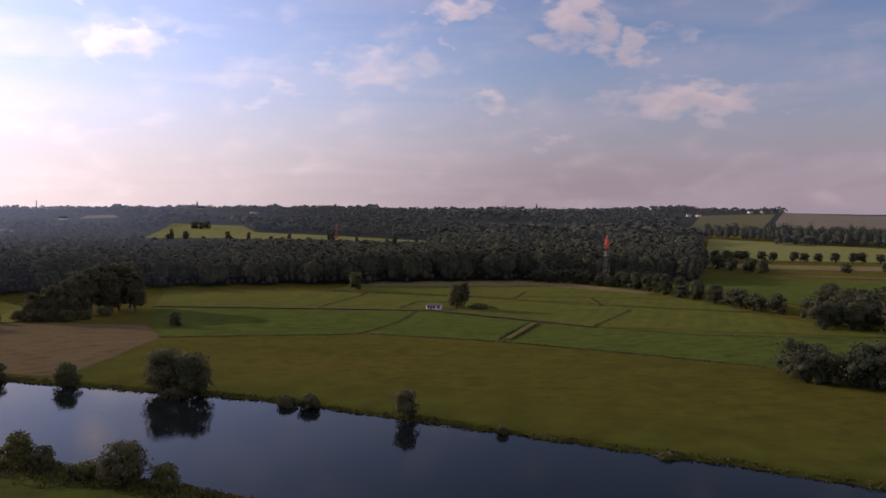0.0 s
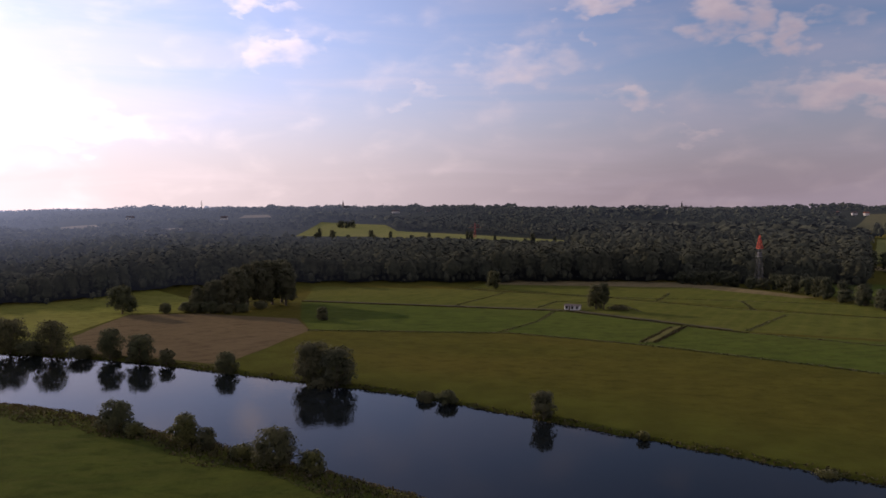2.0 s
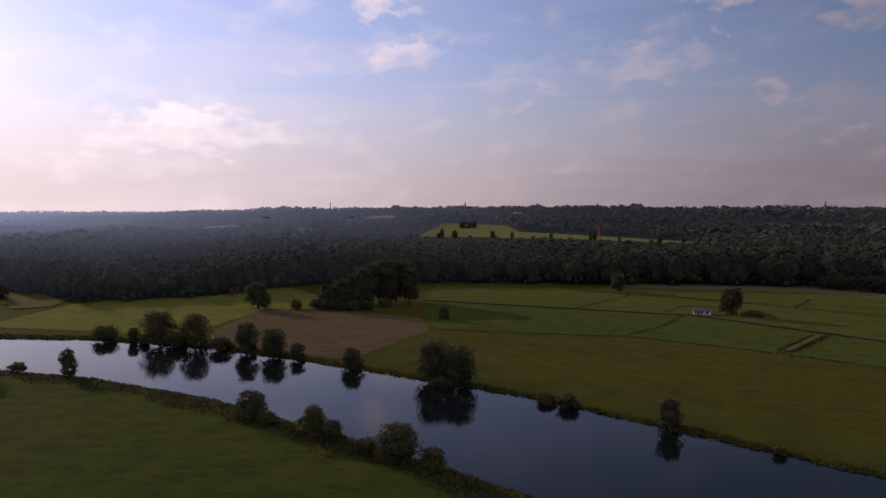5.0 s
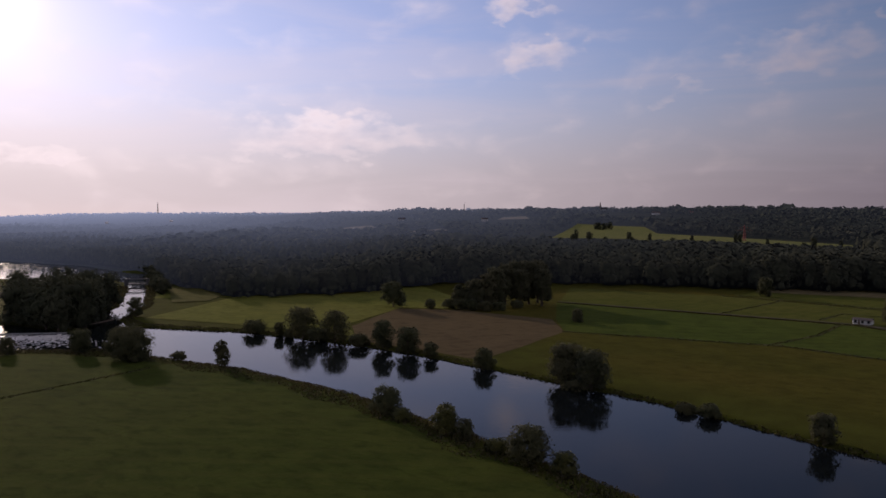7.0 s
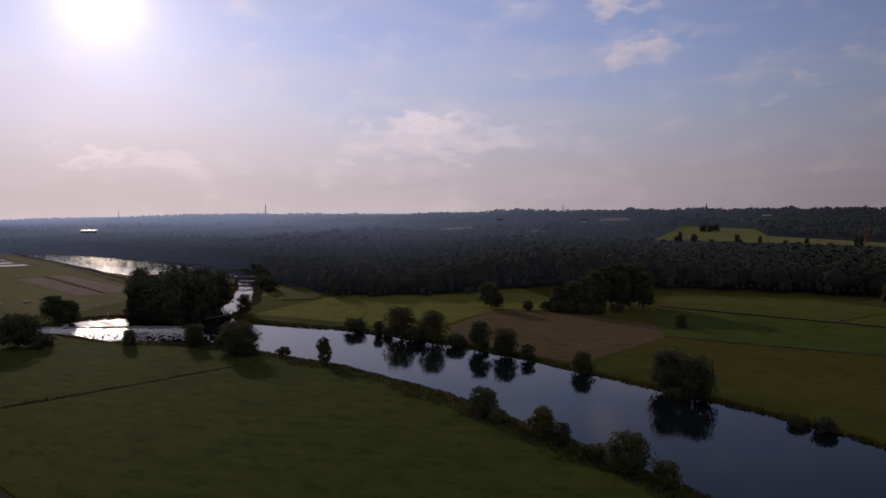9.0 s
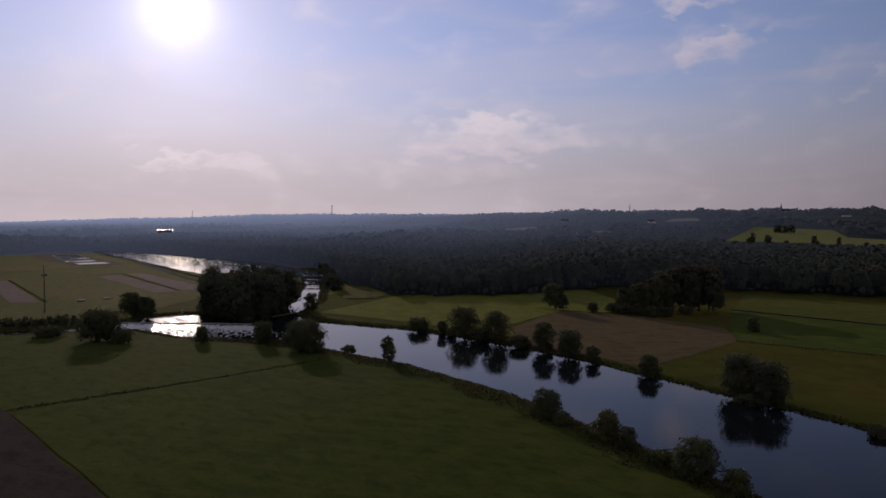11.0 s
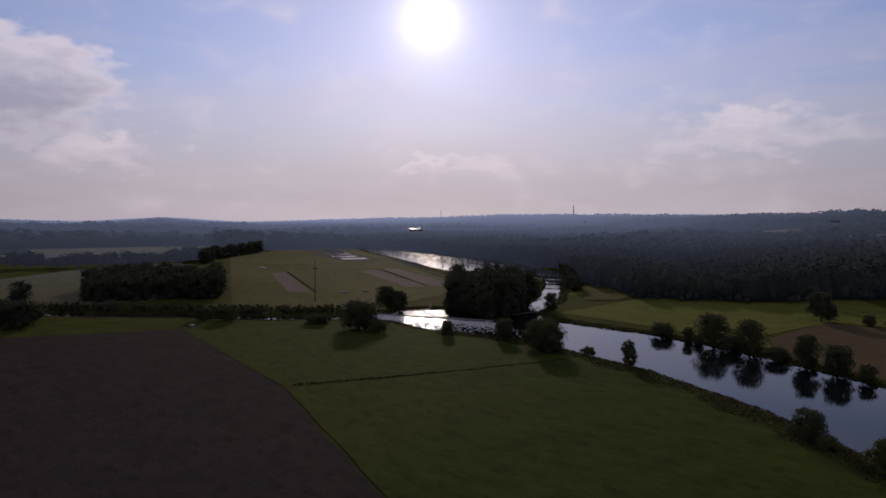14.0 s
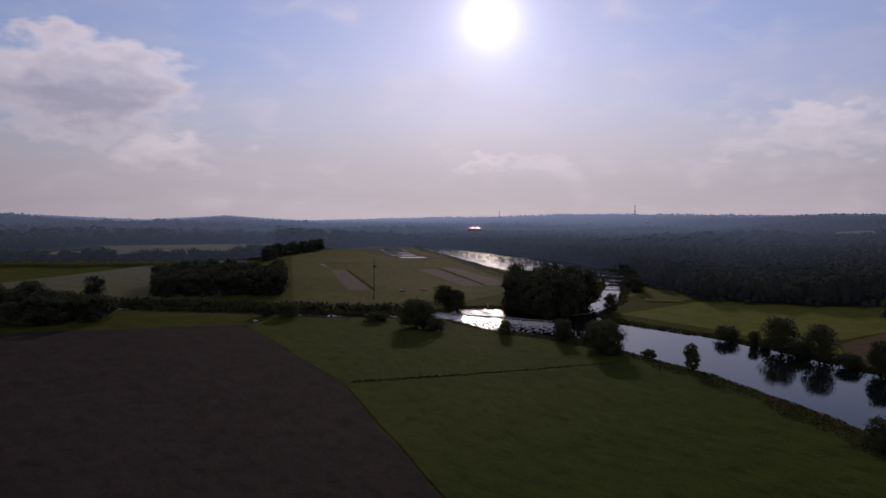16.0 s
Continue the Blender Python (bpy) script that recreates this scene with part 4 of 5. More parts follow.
def along(points, gap, rng, sway=1.5):
    out = []
    for (ax, ay), (bx, by) in zip(points[:-1], points[1:]):
        length = math.hypot(bx - ax, by - ay)
        m = max(1, int(length / gap))
        for k in range(m):
            t = (k + rng.uniform(-0.25, 0.25)) / m
            out.append((ax + (bx - ax) * t + rng.uniform(-sway, sway), ay + (by - ay) * t + rng.uniform(-sway, sway)))
    return out


def polar(x, y):
    return math.degrees(math.atan2(-x, y)), math.hypot(x, y)


def tree_belt(name, spots, label, rng, tall, wide, quads=110, mat=None):
    """Far trees that nobody could count, in one mesh."""
    q = np.array(spots)
    h, w = rng.uniform(*tall, len(q)), rng.uniform(*wide, len(q))
    shape = trees_mesh(q[:, 0], q[:, 1], h, w, quads, rng, 0.17)
    z = land(q[:, 0], q[:, 1])
    mass = inner_mass(np.stack([q[:, 0], q[:, 1], z + h * 0.53], -1), np.stack([w / 2, w / 2, h * 0.46], -1), LUMP, rng, 0.88)
    tagged(link_mesh(name, *joined(shape, mass), mat or WOODS), label, "trees", kind="stuff")


def build_groves():
    rng = np.random.default_rng(21)
    models = [model_tree(31 + i, 0.54, 1400) for i in range(4)]
    clipped = [model_tree(51 + i, 0.8, 800, 0.24) for i in range(3)]
    small = [model_tree(41 + i, 0.95, 520) for i in range(3)]

    def island(x, y):
        a, r = polar(x, y)
        side = np.interp(y, CHANNEL[:, 1], CHANNEL[:, 0]) - x
        return shore(np.array([x]), np.array([y]))[0] > -0.4 and side > 7.5 and 53.7 < a < 61.4 and r < 392
    grove(scatter(36, island, -350, -255, 140, 235, 6.5, rng), models, "dark tree crowded on the wooded spit between the waters",
          "trees on the wooded spit", rng, (15, 20.5), (12, 16))
    grove(scatter(14, lambda x, y: 0.3 < shore(np.array([x]), np.array([y]))[0] < 4 and 56.8 < polar(x, y)[0] < 61.9 and polar(x, y)[1] < 345 and
                  np.interp(y, CHANNEL[:, 1], CHANNEL[:, 0]) - x > 13, -320, -250, 130, 225, 4.5, rng),
          models, "dark low tree hanging over the water of the spit", "trees on the wooded spit", rng, (6, 9), (9, 12))
    grove(along([(96, 196), (108, 189), (124, 179), (150, 162)], 4.6, rng, 1.0) + along([(98, 203), (125, 190), (152, 172)], 6, rng), models,
          "dark rounded tree in a copse on the meadow", "copse on the meadow", rng, (7.5, 10.5), (8, 10.5))
    grove(scatter(44, lambda x, y: -37 < polar(x, y)[0] < -26.8 and 312 < polar(x, y)[1] < 400, 140, 260, 240, 370, 5.6, rng), models,
          "dark broadleaf tree at the field edge", "copse at the field edge", rng, (8, 13), (9, 12))
    grove(along([(62, 484), (84, 472), (100, 455), (112, 449)], 5.0, rng, 3.0), models, "dark bushy tree below the lattice tower",
          "hedgerow between the fields", rng, (5, 10), (7, 11))
    grove(along([(112, 452), (122, 420), (132, 385), (142, 350), (153, 322)], 6.2, rng, 2.5), models, "bushy hedgerow tree between the fields",
          "hedgerow between the fields", rng, (6, 12), (7, 11))
    grove(scatter(64, lambda x, y: 79.3 < polar(x, y)[0] < 88.2 and 408 < polar(x, y)[1] < 485, -490, -390, 10, 100, 6.2, rng), models,
          "dark tree of a small square wood", "small wood in the fields", rng, (11, 15.5), (10, 14))
    grove(scatter(46, lambda x, y: polar(x, y)[0] > 92.0 and 328 < polar(x, y)[1] < 400 and shore(np.array([x]), np.array([y]))[0] > 2, -420, -310, -100, -4, 5.6, rng), models,
          "dark tree beside the stream", "trees beside the stream", rng, (8.5, 13), (10, 13))
    # this hedge also has haze painted into its leaves as emission
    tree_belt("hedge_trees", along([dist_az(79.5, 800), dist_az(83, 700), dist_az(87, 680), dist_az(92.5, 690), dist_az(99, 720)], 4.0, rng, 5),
              "dark hedge of mixed trees across the fields", rng, (7, 15), (10, 15), 140, HAZE_GLOW_WOODS)
    grove(along([dist_az(76.5, 900), dist_az(80, 760), dist_az(80.5, 690)], 9, rng, 5), small,
          "dark tree at the meadow corner", "trees at the meadow corner", rng, (10, 14), (11, 14))
    grove(along([dist_az(-19.9, 745), dist_az(-22.8, 752)], 8.0, rng, 1), clipped, "round clipped avenue tree along a country road",
          "avenue trees", rng, (10, 11.5), (10, 12))
    grove(along([dist_az(-22.8, 752), dist_az(-33.5, 790)], 12.0, rng, 1.0), clipped, "round clipped avenue tree along a country road",
          "avenue trees", rng, (8.5, 10.5), (8.5, 10))
    grove(along([dist_az(-19.6, 640), dist_az(-24.5, 600)], 13, rng, 6), small, "dark field tree below the avenue", "field trees", rng, (7, 14), (9, 13))
    grove([dist_az(-29.0, 640), dist_az(-31.5, 655)], small, "single dark bush in the ripe field", "field trees", rng, (7, 9), (10, 12))
    beside = along([dist_az(51.9, 440), dist_az(52.4, 500), dist_az(52.5, 560), dist_az(52.9, 625), dist_az(53.8, 668)], 5.5, rng, 2.5)
    grove([p for p in beside if shore(np.array([p[0]]), np.array([p[1]]))[0] > 2], models,
          "dark tree at the wood's edge beside the channel", "trees beside the channel", rng, (5, 9), (7, 10))
    # tree belt behind the crop field, its leaves with painted haze too
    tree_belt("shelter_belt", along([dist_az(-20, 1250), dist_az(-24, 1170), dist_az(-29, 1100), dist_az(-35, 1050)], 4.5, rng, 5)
              + along([dist_az(-24, 1230), dist_az(-29, 1150), dist_az(-35, 1100)], 5, rng, 6), "tall dark shelter belt behind the crop field", rng, (18, 27), (10, 13), 150, HAZE_GLOW_WOODS)
    # trees standing above the forest edge near the bridge and by the hillside fields
    grove(along([dist_az(22.5, 1190), dist_az(10, 1080), dist_az(1.5, 1010)], 17, rng, 18), small, "tree in front of the sunlit field",
          "trees by the sunlit field", rng, (4, 17), (6, 10))
    grove([dist_az(a, r) for a, r in ((18.3, 1530), (18.8, 1545), (17.9, 1550))], small, "round tree on the sunlit field", "trees by the sunlit field",
          rng, (14, 18), (14, 18))
    for ob in models + small + clipped:
        for o in (*ob.children_recursive, ob):
            bpy.data.objects.remove(o)


build_groves()


# ================= growth on the banks and along the ditches =================
def growth(name, x, y, tall, size, mat, label, category, rng, stack=1, blades=0.0):
    """Herbs and low scrub: leaf sprays at all heights, mixed with upright blades."""
    x, y, tall = np.repeat(x, stack), np.repeat(y, stack), np.repeat(tall, stack)
    x, y = x + rng.normal(0, 0.25, len(x)), y + rng.normal(0, 0.25, len(x))
    ground = np.maximum(land(x, y), WATER_Z)
    up = rng.random(len(x)) < blades
    k = ~up
    face = unit(int(k.sum()), rng) * 0.6 + np.array([0, 0, 0.5])
    at = np.stack([x[k], y[k], ground[k] + tall[k] * rng.uniform(0.05, 0.85, int(k.sum()))], -1)
    v, f = leaf_quads(at, face, np.full(len(at), size), rng, 1.3, 0.8)
    if up.any():
        foot = np.stack([x[up], y[up], ground[up] - 0.1], -1)
        n = len(foot)
        lean = np.concatenate([rng.normal(0, 0.16, (n, 2)), np.ones((n, 1))], 1) * (tall[up] * rng.uniform(0.7, 1.35, n))[:, None]
        t = rng.uniform(0, 6.28, n)
        wide = np.stack([np.cos(t), np.sin(t), 0 * t], -1) * (size * rng.uniform(0.2, 0.5, n))[:, None]
        bv = np.stack([foot - wide * 0.5, foot + wide * 0.5, foot + lean * 0.6 + wide, foot + lean], 1).reshape(-1, 3)
        bv = np.concatenate([bv, np.tile((0.0, 0.0, 1.0), (len(bv), 1))], 1)
        f = np.concatenate([f, np.arange(4 * n).reshape(n, 4) + len(v)])
        v = np.concatenate([v, bv])
    return tagged(link_mesh(name, v, f, mat), label, category, kind="stuff")


def build_growth():
    rng = np.random.default_rng(5)
    # random places near the water
    n = 700000
    x, y = rng.uniform(-410, 140, n), rng.uniform(-20, 320, n)
    s = shore(x, y)
    mid = np.interp(x, RIVER[::-1, 0], RIVER[::-1, 1])
    near = (y < mid) & (x > -245)
    wild = 0.5 + 0.5 * np.sin(x * 0.19 + 2) * np.sin(x * 0.067 + y * 0.05)
    band = np.where(near, 7.5 + 5.0 * wild, np.where(x < -245, 5.0, np.where(x < -100, 2.6 + 1.0 * wild, 1.0 + 0.9 * wild)))
    rank = np.interp(x, [-150, -80], [0.35, 1.0])
    keep = (s > -0.3) & (s < band) & (rng.random(n) < np.where(near, 0.85, 1.0))
    x, y, s, wild, near, rank = x[keep], y[keep], s[keep], wild[keep], near[keep], rank[keep]
    tall = np.where(near, 0.35 + 1.5 * rank * wild * np.sin(np.clip(s / 11, 0, 1) * math.pi), np.where(x < -245, 0.12 + 0.2 * rng.random(len(x)), 0.15 + 0.5 * wild * rng.random(len(x))))
    growth("bank_growth", x, y, tall, 0.38, REED, "brownish reeds and tall herbs overgrowing the river banks", "reeds", rng, 2, 0.12)
    # lake dyke bushes
    q = along([(-470, 255), (-520, 268), (-616, 291), (-724, 316), (-833, 334), (-900, 352)], 2.2, rng, 2.0)
    q = np.array(q)
    growth("dyke_bushes", q[:, 0], q[:, 1] , rng.uniform(0.3, 1.3, len(q)), 0.8, TUFT, "low bushes along the lake dyke", "bushes", rng, 8)
    # scrub on the far side of the stream
    q = np.array(along([(-322, 122), (-326, 104), (-335, 84), (-357, 52), (-377, 16), (-397, -12)], 0.3, rng, 8.0))
    q = q[shore(q[:, 0], q[:, 1]) > 0.5]
    growth("stream_scrub", q[:, 0], q[:, 1], rng.uniform(1.0, 3.4, len(q)), 0.9, LEAF, "dark scrub and herbs behind the stream", "scrub", rng, 26, 0.1)
    # grassy ditches
    lines = ([(-139, 348), (-72, 343), (-6, 335), (24, 312), (57, 289), (98, 268), (168, 263)], [(-103, 262), (-26, 270.5), (23, 253.5), (60, 234), (96, 213)],
             [(-73, 421), (-30, 408), (17, 391.5), (70, 357), (140, 333)], [(21, 258), (37, 296)], [(-187, 53), (-185, 75), (-183, 97), (-182, 138)],
             [(-30, 272), (-18, 300), (-12, 334)], [(38, 384), (48, 420)], [(78, 356), (80, 390)], [(62, 292), (88, 340)], [(-60, 345), (-42, 408)],
             [(-66, 428), (17, 395), (60, 392), (140, 385)], [(-20, 345), (-12, 372), (20, 362), (26, 340)],
             [(-562, 158), (-407, 131)], [(-558, 235), (-412, 206)], [(-568, 210), (-560, 236)],
             [(-640, 160), (-640, 262)])
    P = np.concatenate([np.array(along(l, 0.16, rng, 0.9)) for l in lines])
    ok = shore(P[:, 0], P[:, 1]) > 3
    P = P[ok]
    growth("ditch_growth", P[:, 0], P[:, 1], rng.uniform(0.1, 0.5, len(P)), 0.42, TUFT, "rank dark grass along the meadow ditches", "tall grass", rng, 3, 0.15)
    # the fringe of the grassy path
    P = np.concatenate([np.array(along([(20.5, 259), (35.2, 296)], 0.08, rng, 0.6)), np.array(along([(25, 259), (39.5, 296)], 0.08, rng, 0.6))])
    growth("path_fringe", P[:, 0], P[:, 1], rng.uniform(0.3, 0.9, len(P)), 0.45, REED, "tall dry grass fringing the path", "tall grass", rng, 2, 0.6)


build_growth()


# ================= built things =================
def hut(x, y, turn):
    root = new("hut")
    root.location, root.rotation_euler = (x, y, land_at(x, y)), (0, 0, radians(turn))
    part("wall", box(0, 0, 0.9, 7.0, 4.2, 2.1), PLASTER, root)
    for side in (-1, 1):
        v = [(-3.7, side * 2.4, 1.88), (3.7, side * 2.4, 1.88), (3.7, 0, 2.55), (-3.7, 0, 2.55)]
        v += [(a, b, c - 0.14) for a, b, c in v]
        part("roof_half", (np.array(v), [(0, 1, 2, 3), (7, 6, 5, 4), (0, 4, 5, 1), (1, 5, 6, 2), (2, 6, 7, 3), (3, 7, 4, 0)]), ROOF, root)
        g = [(side * 3.45, -2.05, 1.93), (side * 3.45, 2.05, 1.93), (side * 3.45, 0, 2.45)]
        g += [(a - side * 0.15, b, c) for a, b, c in g]
        part("gable", (np.array(g), [(0, 1, 2), (5, 4, 3), (0, 3, 4, 1), (1, 4, 5, 2), (2, 5, 3, 0)]), PLASTER, root)
    for wx in (-2.3, 0.2, 2.5):
        f = part("window", box(wx, -2.12, 1.1, 1.05, 0.1, 1.1), TIMBER, root)
        part("pane", box(wx, -2.16, 1.1, 0.85, 0.06, 0.9), GLASS, f)
    part("door", box(-1.05, -2.12, 0.9, 0.8, 0.1, 1.7), TIMBER, root, "brown wooden door")
    tagged(root, "low white hut with a dark roof beside an ash", "hut")


hut(-4, 342.5, -12)


def lattice(base, top, height, z0, bays, r):
    """The four legs and cross braces of a square lattice tower between two widths."""
    out = []
    corner = lambda k, t: Vector(((base + (top - base) * t) / 2 * (1, -1, -1, 1)[k], (base + (top - base) * t) / 2 * (1, 1, -1, -1)[k], z0 + height * t))
    for k in range(4):
        out.append(tube([corner(k, 0), corner(k, 1)], [r, r * 0.8], 4))
        for i in range(bays):
            a, b = i / bays, (i + 1) / bays
            out.append(tube([corner(k, a), corner((k + 1) % 4, b)], [r * 0.55] * 2, 4))
            out.append(tube([corner((k + 1) % 4, a), corner(k, b)], [r * 0.55] * 2, 4))
            out.append(tube([corner(k, b), corner((k + 1) % 4, b)], [r * 0.5] * 2, 4))
    return merged(*out)


def signal_tower(x, y):
    root = new("lattice_tower")
    root.location, root.rotation_euler = (x, y, land_at(x, y)), (0, 0, radians(25))
    part("legs", lattice(3.8, 2.0, 18.5, 0, 6, 0.09), STEEL, root)
    part("platform", box(0, 0, 18.7, 3.2, 3.2, 0.35), PALE_STEEL, root)
    part("cabin", box(0, 0, 20.2, 1.9, 1.9, 2.4), PALE_STEEL, root, "pale box below the tower head")
    part("neck", lattice(2.0, 2.2, 4.8, 18.7, 2, 0.10), STEEL, root)
    part("collar", box(0, 0, 23.6, 2.4, 2.4, 0.4), SIGNAL, root)
    part("head_frame", lattice(2.6, 0.4, 7.6, 23.8, 3, 0.2), SIGNAL, root, "orange-red tapering lattice head")
    part("head_core", tube([(0, 0, 23.8), (0, 0, 26.5), (0, 0, 31.2)], [0.7, 0.55, 0.15], 6), SIGNAL, root)
    part("finial", tube([(0, 0, 31.2), (0, 0, 32.6)], [0.16, 0.08], 5), STEEL, root)
    tagged(root, "slim grey lattice tower with an orange-red painted head at the wood", "tower")


signal_tower(104, 462)


def power_pylon(x, y, h, mat, label, turn):
    root = new("power_pylon")
    root.location, root.rotation_euler = (x, y, land_at(x, y)), (0, 0, radians(turn))
    part("shaft", lattice(h * 0.17, h * 0.03, h, 0, 9, h * 0.009), mat, root)
    for z, w in ((0.68, 0.44), (0.84, 0.32)):
        part("cross_arm", merged(tube([(-h * w, 0, h * z), (0, 0, h * z), (h * w, 0, h * z)], [0.1, h * 0.009, 0.1], 4),
                                 tube([(-h * w, 0, h * z), (0, 0, h * (z + 0.06)), (h * w, 0, h * z)], [0.1, h * 0.007, 0.1], 4)), mat, root)
        for side in (-1, 1):
            part("insulator", tube([(side * h * w * 0.95, 0, h * z), (side * h * w * 0.95, 0, h * (z - 0.05))], [h * 0.006] * 2, 6), STEEL, root)
    tagged(root, label, "pylon")


power_pylon(*dist_az(8.3, 1180), 24, RED_STEEL, "red painted steel power pylon behind the wood", 20)


def radio_mast(x, y, h, label, slim=1.0):
    root = new("radio_mast")
    root.location = (x, y, land_at(x, y))
    part("shaft", lattice(h * 0.06 * slim, h * 0.03 * slim, h * 0.8, 0, 10, h * 0.008 * slim), STEEL, root)
    part("platform", box(0, 0, h * 0.8, h * 0.09, h * 0.09, h * 0.03), STEEL, root)
    part("aerial", tube([(0, 0, h * 0.8), (0, 0, h)], [h * 0.012, h * 0.006], 6), STEEL, root)
    tagged(root, label, "mast")


radio_mast(*dist_az(29.1, 2900), 42, "grey radio mast on the wooded hill")
radio_mast(*dist_az(52.1, 4250), 62, "thin grey radio mast on a far hill")
radio_mast(*dist_az(62.4, 4200), 48, "thin grey mast far down the valley", 0.7)
radio_mast(-363, 116.5, 22, "thin grey mast standing in the meadow", 0.32)


def church(x, y):
    root = new("church")
    root.location = (x, y, land_at(x, y))
    part("tower", box(0, 0, 9, 7, 7, 18), CONCRETE, root)
    part("spire", tube([(0, 0, 18), (0, 0, 20), (0, 0, 38)], [4.9, 4.2, 0.1], 4), ROOF, root, "dark pointed slate spire")
    part("nave", box(14, 0, 5, 22, 10, 10), PLASTER, root)
    part("nave_roof", tube([(3, 0, 10.5), (25, 0, 10.5)], [6.5, 6.5], 4), ROOF, root)
    tagged(root, "village church with a pointed dark spire", "church")


church(*dist_az(-7.3, 2750))
church(*dist_az(18.6, 2850))


def house(x, y, turn, length, roof, label):
    root = new("house")
    root.location, root.rotation_euler = (x, y, land_at(x, y)), (0, 0, radians(turn))
    part("wall", box(0, 0, 2.6, length, 8.5, 5.6), PLASTER, root)
    v = np.array([(-length / 2 - .4, -4.8, 5.2), (length / 2 + .4, -4.8, 5.2), (length / 2 + .4, 4.8, 5.2), (-length / 2 - .4, 4.8, 5.2),
                  (-length / 2 - .4, 0, 9.2), (length / 2 + .4, 0, 9.2)])
    r = part("roof", (v, [(0, 1, 5, 4), (2, 3, 4, 5), (0, 4, 3), (1, 2, 5), (3, 2, 1, 0)]), roof, root)
    part("chimney", box(length * 0.25, 1.2, 9.0, 0.9, 0.9, 2.2), RED_ROOF, r)
    for i in range(3):
        for z in (1.6, 4.2):
            part("window", box((i - 1) * length * 0.28, -4.27, z, 1.2, 0.1, 1.3), GLASS, root)
    tagged(root, label, "house", "houses of the villages")


for a, r, t, n, mat in ((-21.6, 1400, 20, 13, ROOF), (-22.2, 1420, 70, 10, RED_ROOF), (-21.9, 1450, 10, 16, ROOF), (-19.3, 2150, 30, 14, RED_ROOF),
                        (-18.6, 2200, 0, 12, ROOF), (-17.6, 2250, 45, 12, RED_ROOF), (-16.2, 2300, 10, 14, ROOF), (-22.8, 2380, 20, 12, ROOF),
                        (-23.6, 2390, 40, 12, RED_ROOF), (-8.6, 2650, 15, 14, RED_ROOF), (-10.3, 2600, 50, 12, ROOF), (-11.7, 2550, 5, 16, ROOF),
                        (14.5, 2300, 20, 24, ROOF), (12.0, 2350, 60, 14, RED_ROOF), (27.5, 2000, 30, 18, ROOF), (34.0, 2100, 10, 20, ROOF)):
    house(*dist_az(a, r), t, n, mat, "white plastered village house with a pitched roof")


def long_hall(x, y, turn, length):
    """A long low industrial hall under two shallow bright roofs."""
    root = new("factory_hall")
    root.location, root.rotation_euler = (x, y, land_at(x, y)), (0, 0, radians(turn))
    part("wall", box(0, 0, 3.0, length, 26, 7.0), CONCRETE, root)
    for k, side in enumerate((-1, 1)):
        part("roof", box(0, side * 6.8, 6.9 + 0.5 * k, length + 1, 13.4, 0.5), SHEET_ROOF, root, "bright sheet metal roof")
    for i in range(6):
        part("loading_door", box((i - 2.5) * length / 6.5, -13.05, 2.4, 4.0, 0.2, 4.4), STEEL, root)
    tagged(root, "long low factory hall with bright sheet roofs", "hall")


long_hall(*dist_az(64.35, 2050), 64, 38)
house(*dist_az(55.5, 3560), 50, 14, SHEET_ROOF, "far house with a bright roof on the slope")
house(*dist_az(51.2, 3560), 50, 14, SHEET_ROOF, "far house with a bright roof on the slope")


def weir_bridge(x, y, turn, span):
    root = new("weir_bridge")
    root.location, root.rotation_euler = (x, y, 0), (0, 0, radians(turn))
    part("deck", box(0, 0, 0.7, span, 3.2, 0.9), DARK_STEEL, root)
    part("lifting_beam", box(0, 0.6, 3.7, span, 1.0, 0.9), DARK_STEEL, root, "dark upper beam carrying the gates")
    for side in (-1, 1):
        p = part("pier", box(side * (span / 2 - 0.8), 0.3, 1.0, 1.6, 4.2, 6.2), DARK_STEEL, root)
        part("handrail", tube([(-span / 2, side * 1.5, 2.1), (span / 2, side * 1.5, 2.1)], [0.06] * 2, 6), STEEL, root)
        for i in range(7):
            px = -span / 2 + span * (i + 0.5) / 7
            part("rail_post", tube([(px, side * 1.5, 1.1), (px, side * 1.5, 2.1)], [0.05] * 2, 5), STEEL, root)
    tagged(root, "dark steel weir bridge over the channel", "bridge")


def weir(points):
    """A long low sill of concrete blocks across the stream, with a gauge post."""
    root = new("weir")
    x0, y0 = points[0]
    root.location = (x0, y0, WATER_Z)
    n = 0
    for (ax, ay), (bx, by) in zip(points[:-1], points[1:]):
        turn, length = math.degrees(math.atan2(by - ay, bx - ax)), math.hypot(bx - ax, by - ay)
        m = max(1, round(length / 4.0))
        for k in range(m):
            t = (k + 0.5) / m
            part("sill_block", box(ax + (bx - ax) * t - x0, ay + (by - ay) * t - y0, 0.05 + 0.04 * math.sin(n * 2.3), length / m - 0.12, 1.3, 0.7, turn), CONCRETE, root)
            n += 1
    part("gauge_post", box(-8, 32, 0.9, 0.5, 0.5, 2.6), PLASTER, root, "white gauge post")
    tagged(root, "low concrete weir sill across the stream", "weir")


weir([(-311, 129), (-301, 138), (-290, 148), (-278, 158), (-268, 166)])


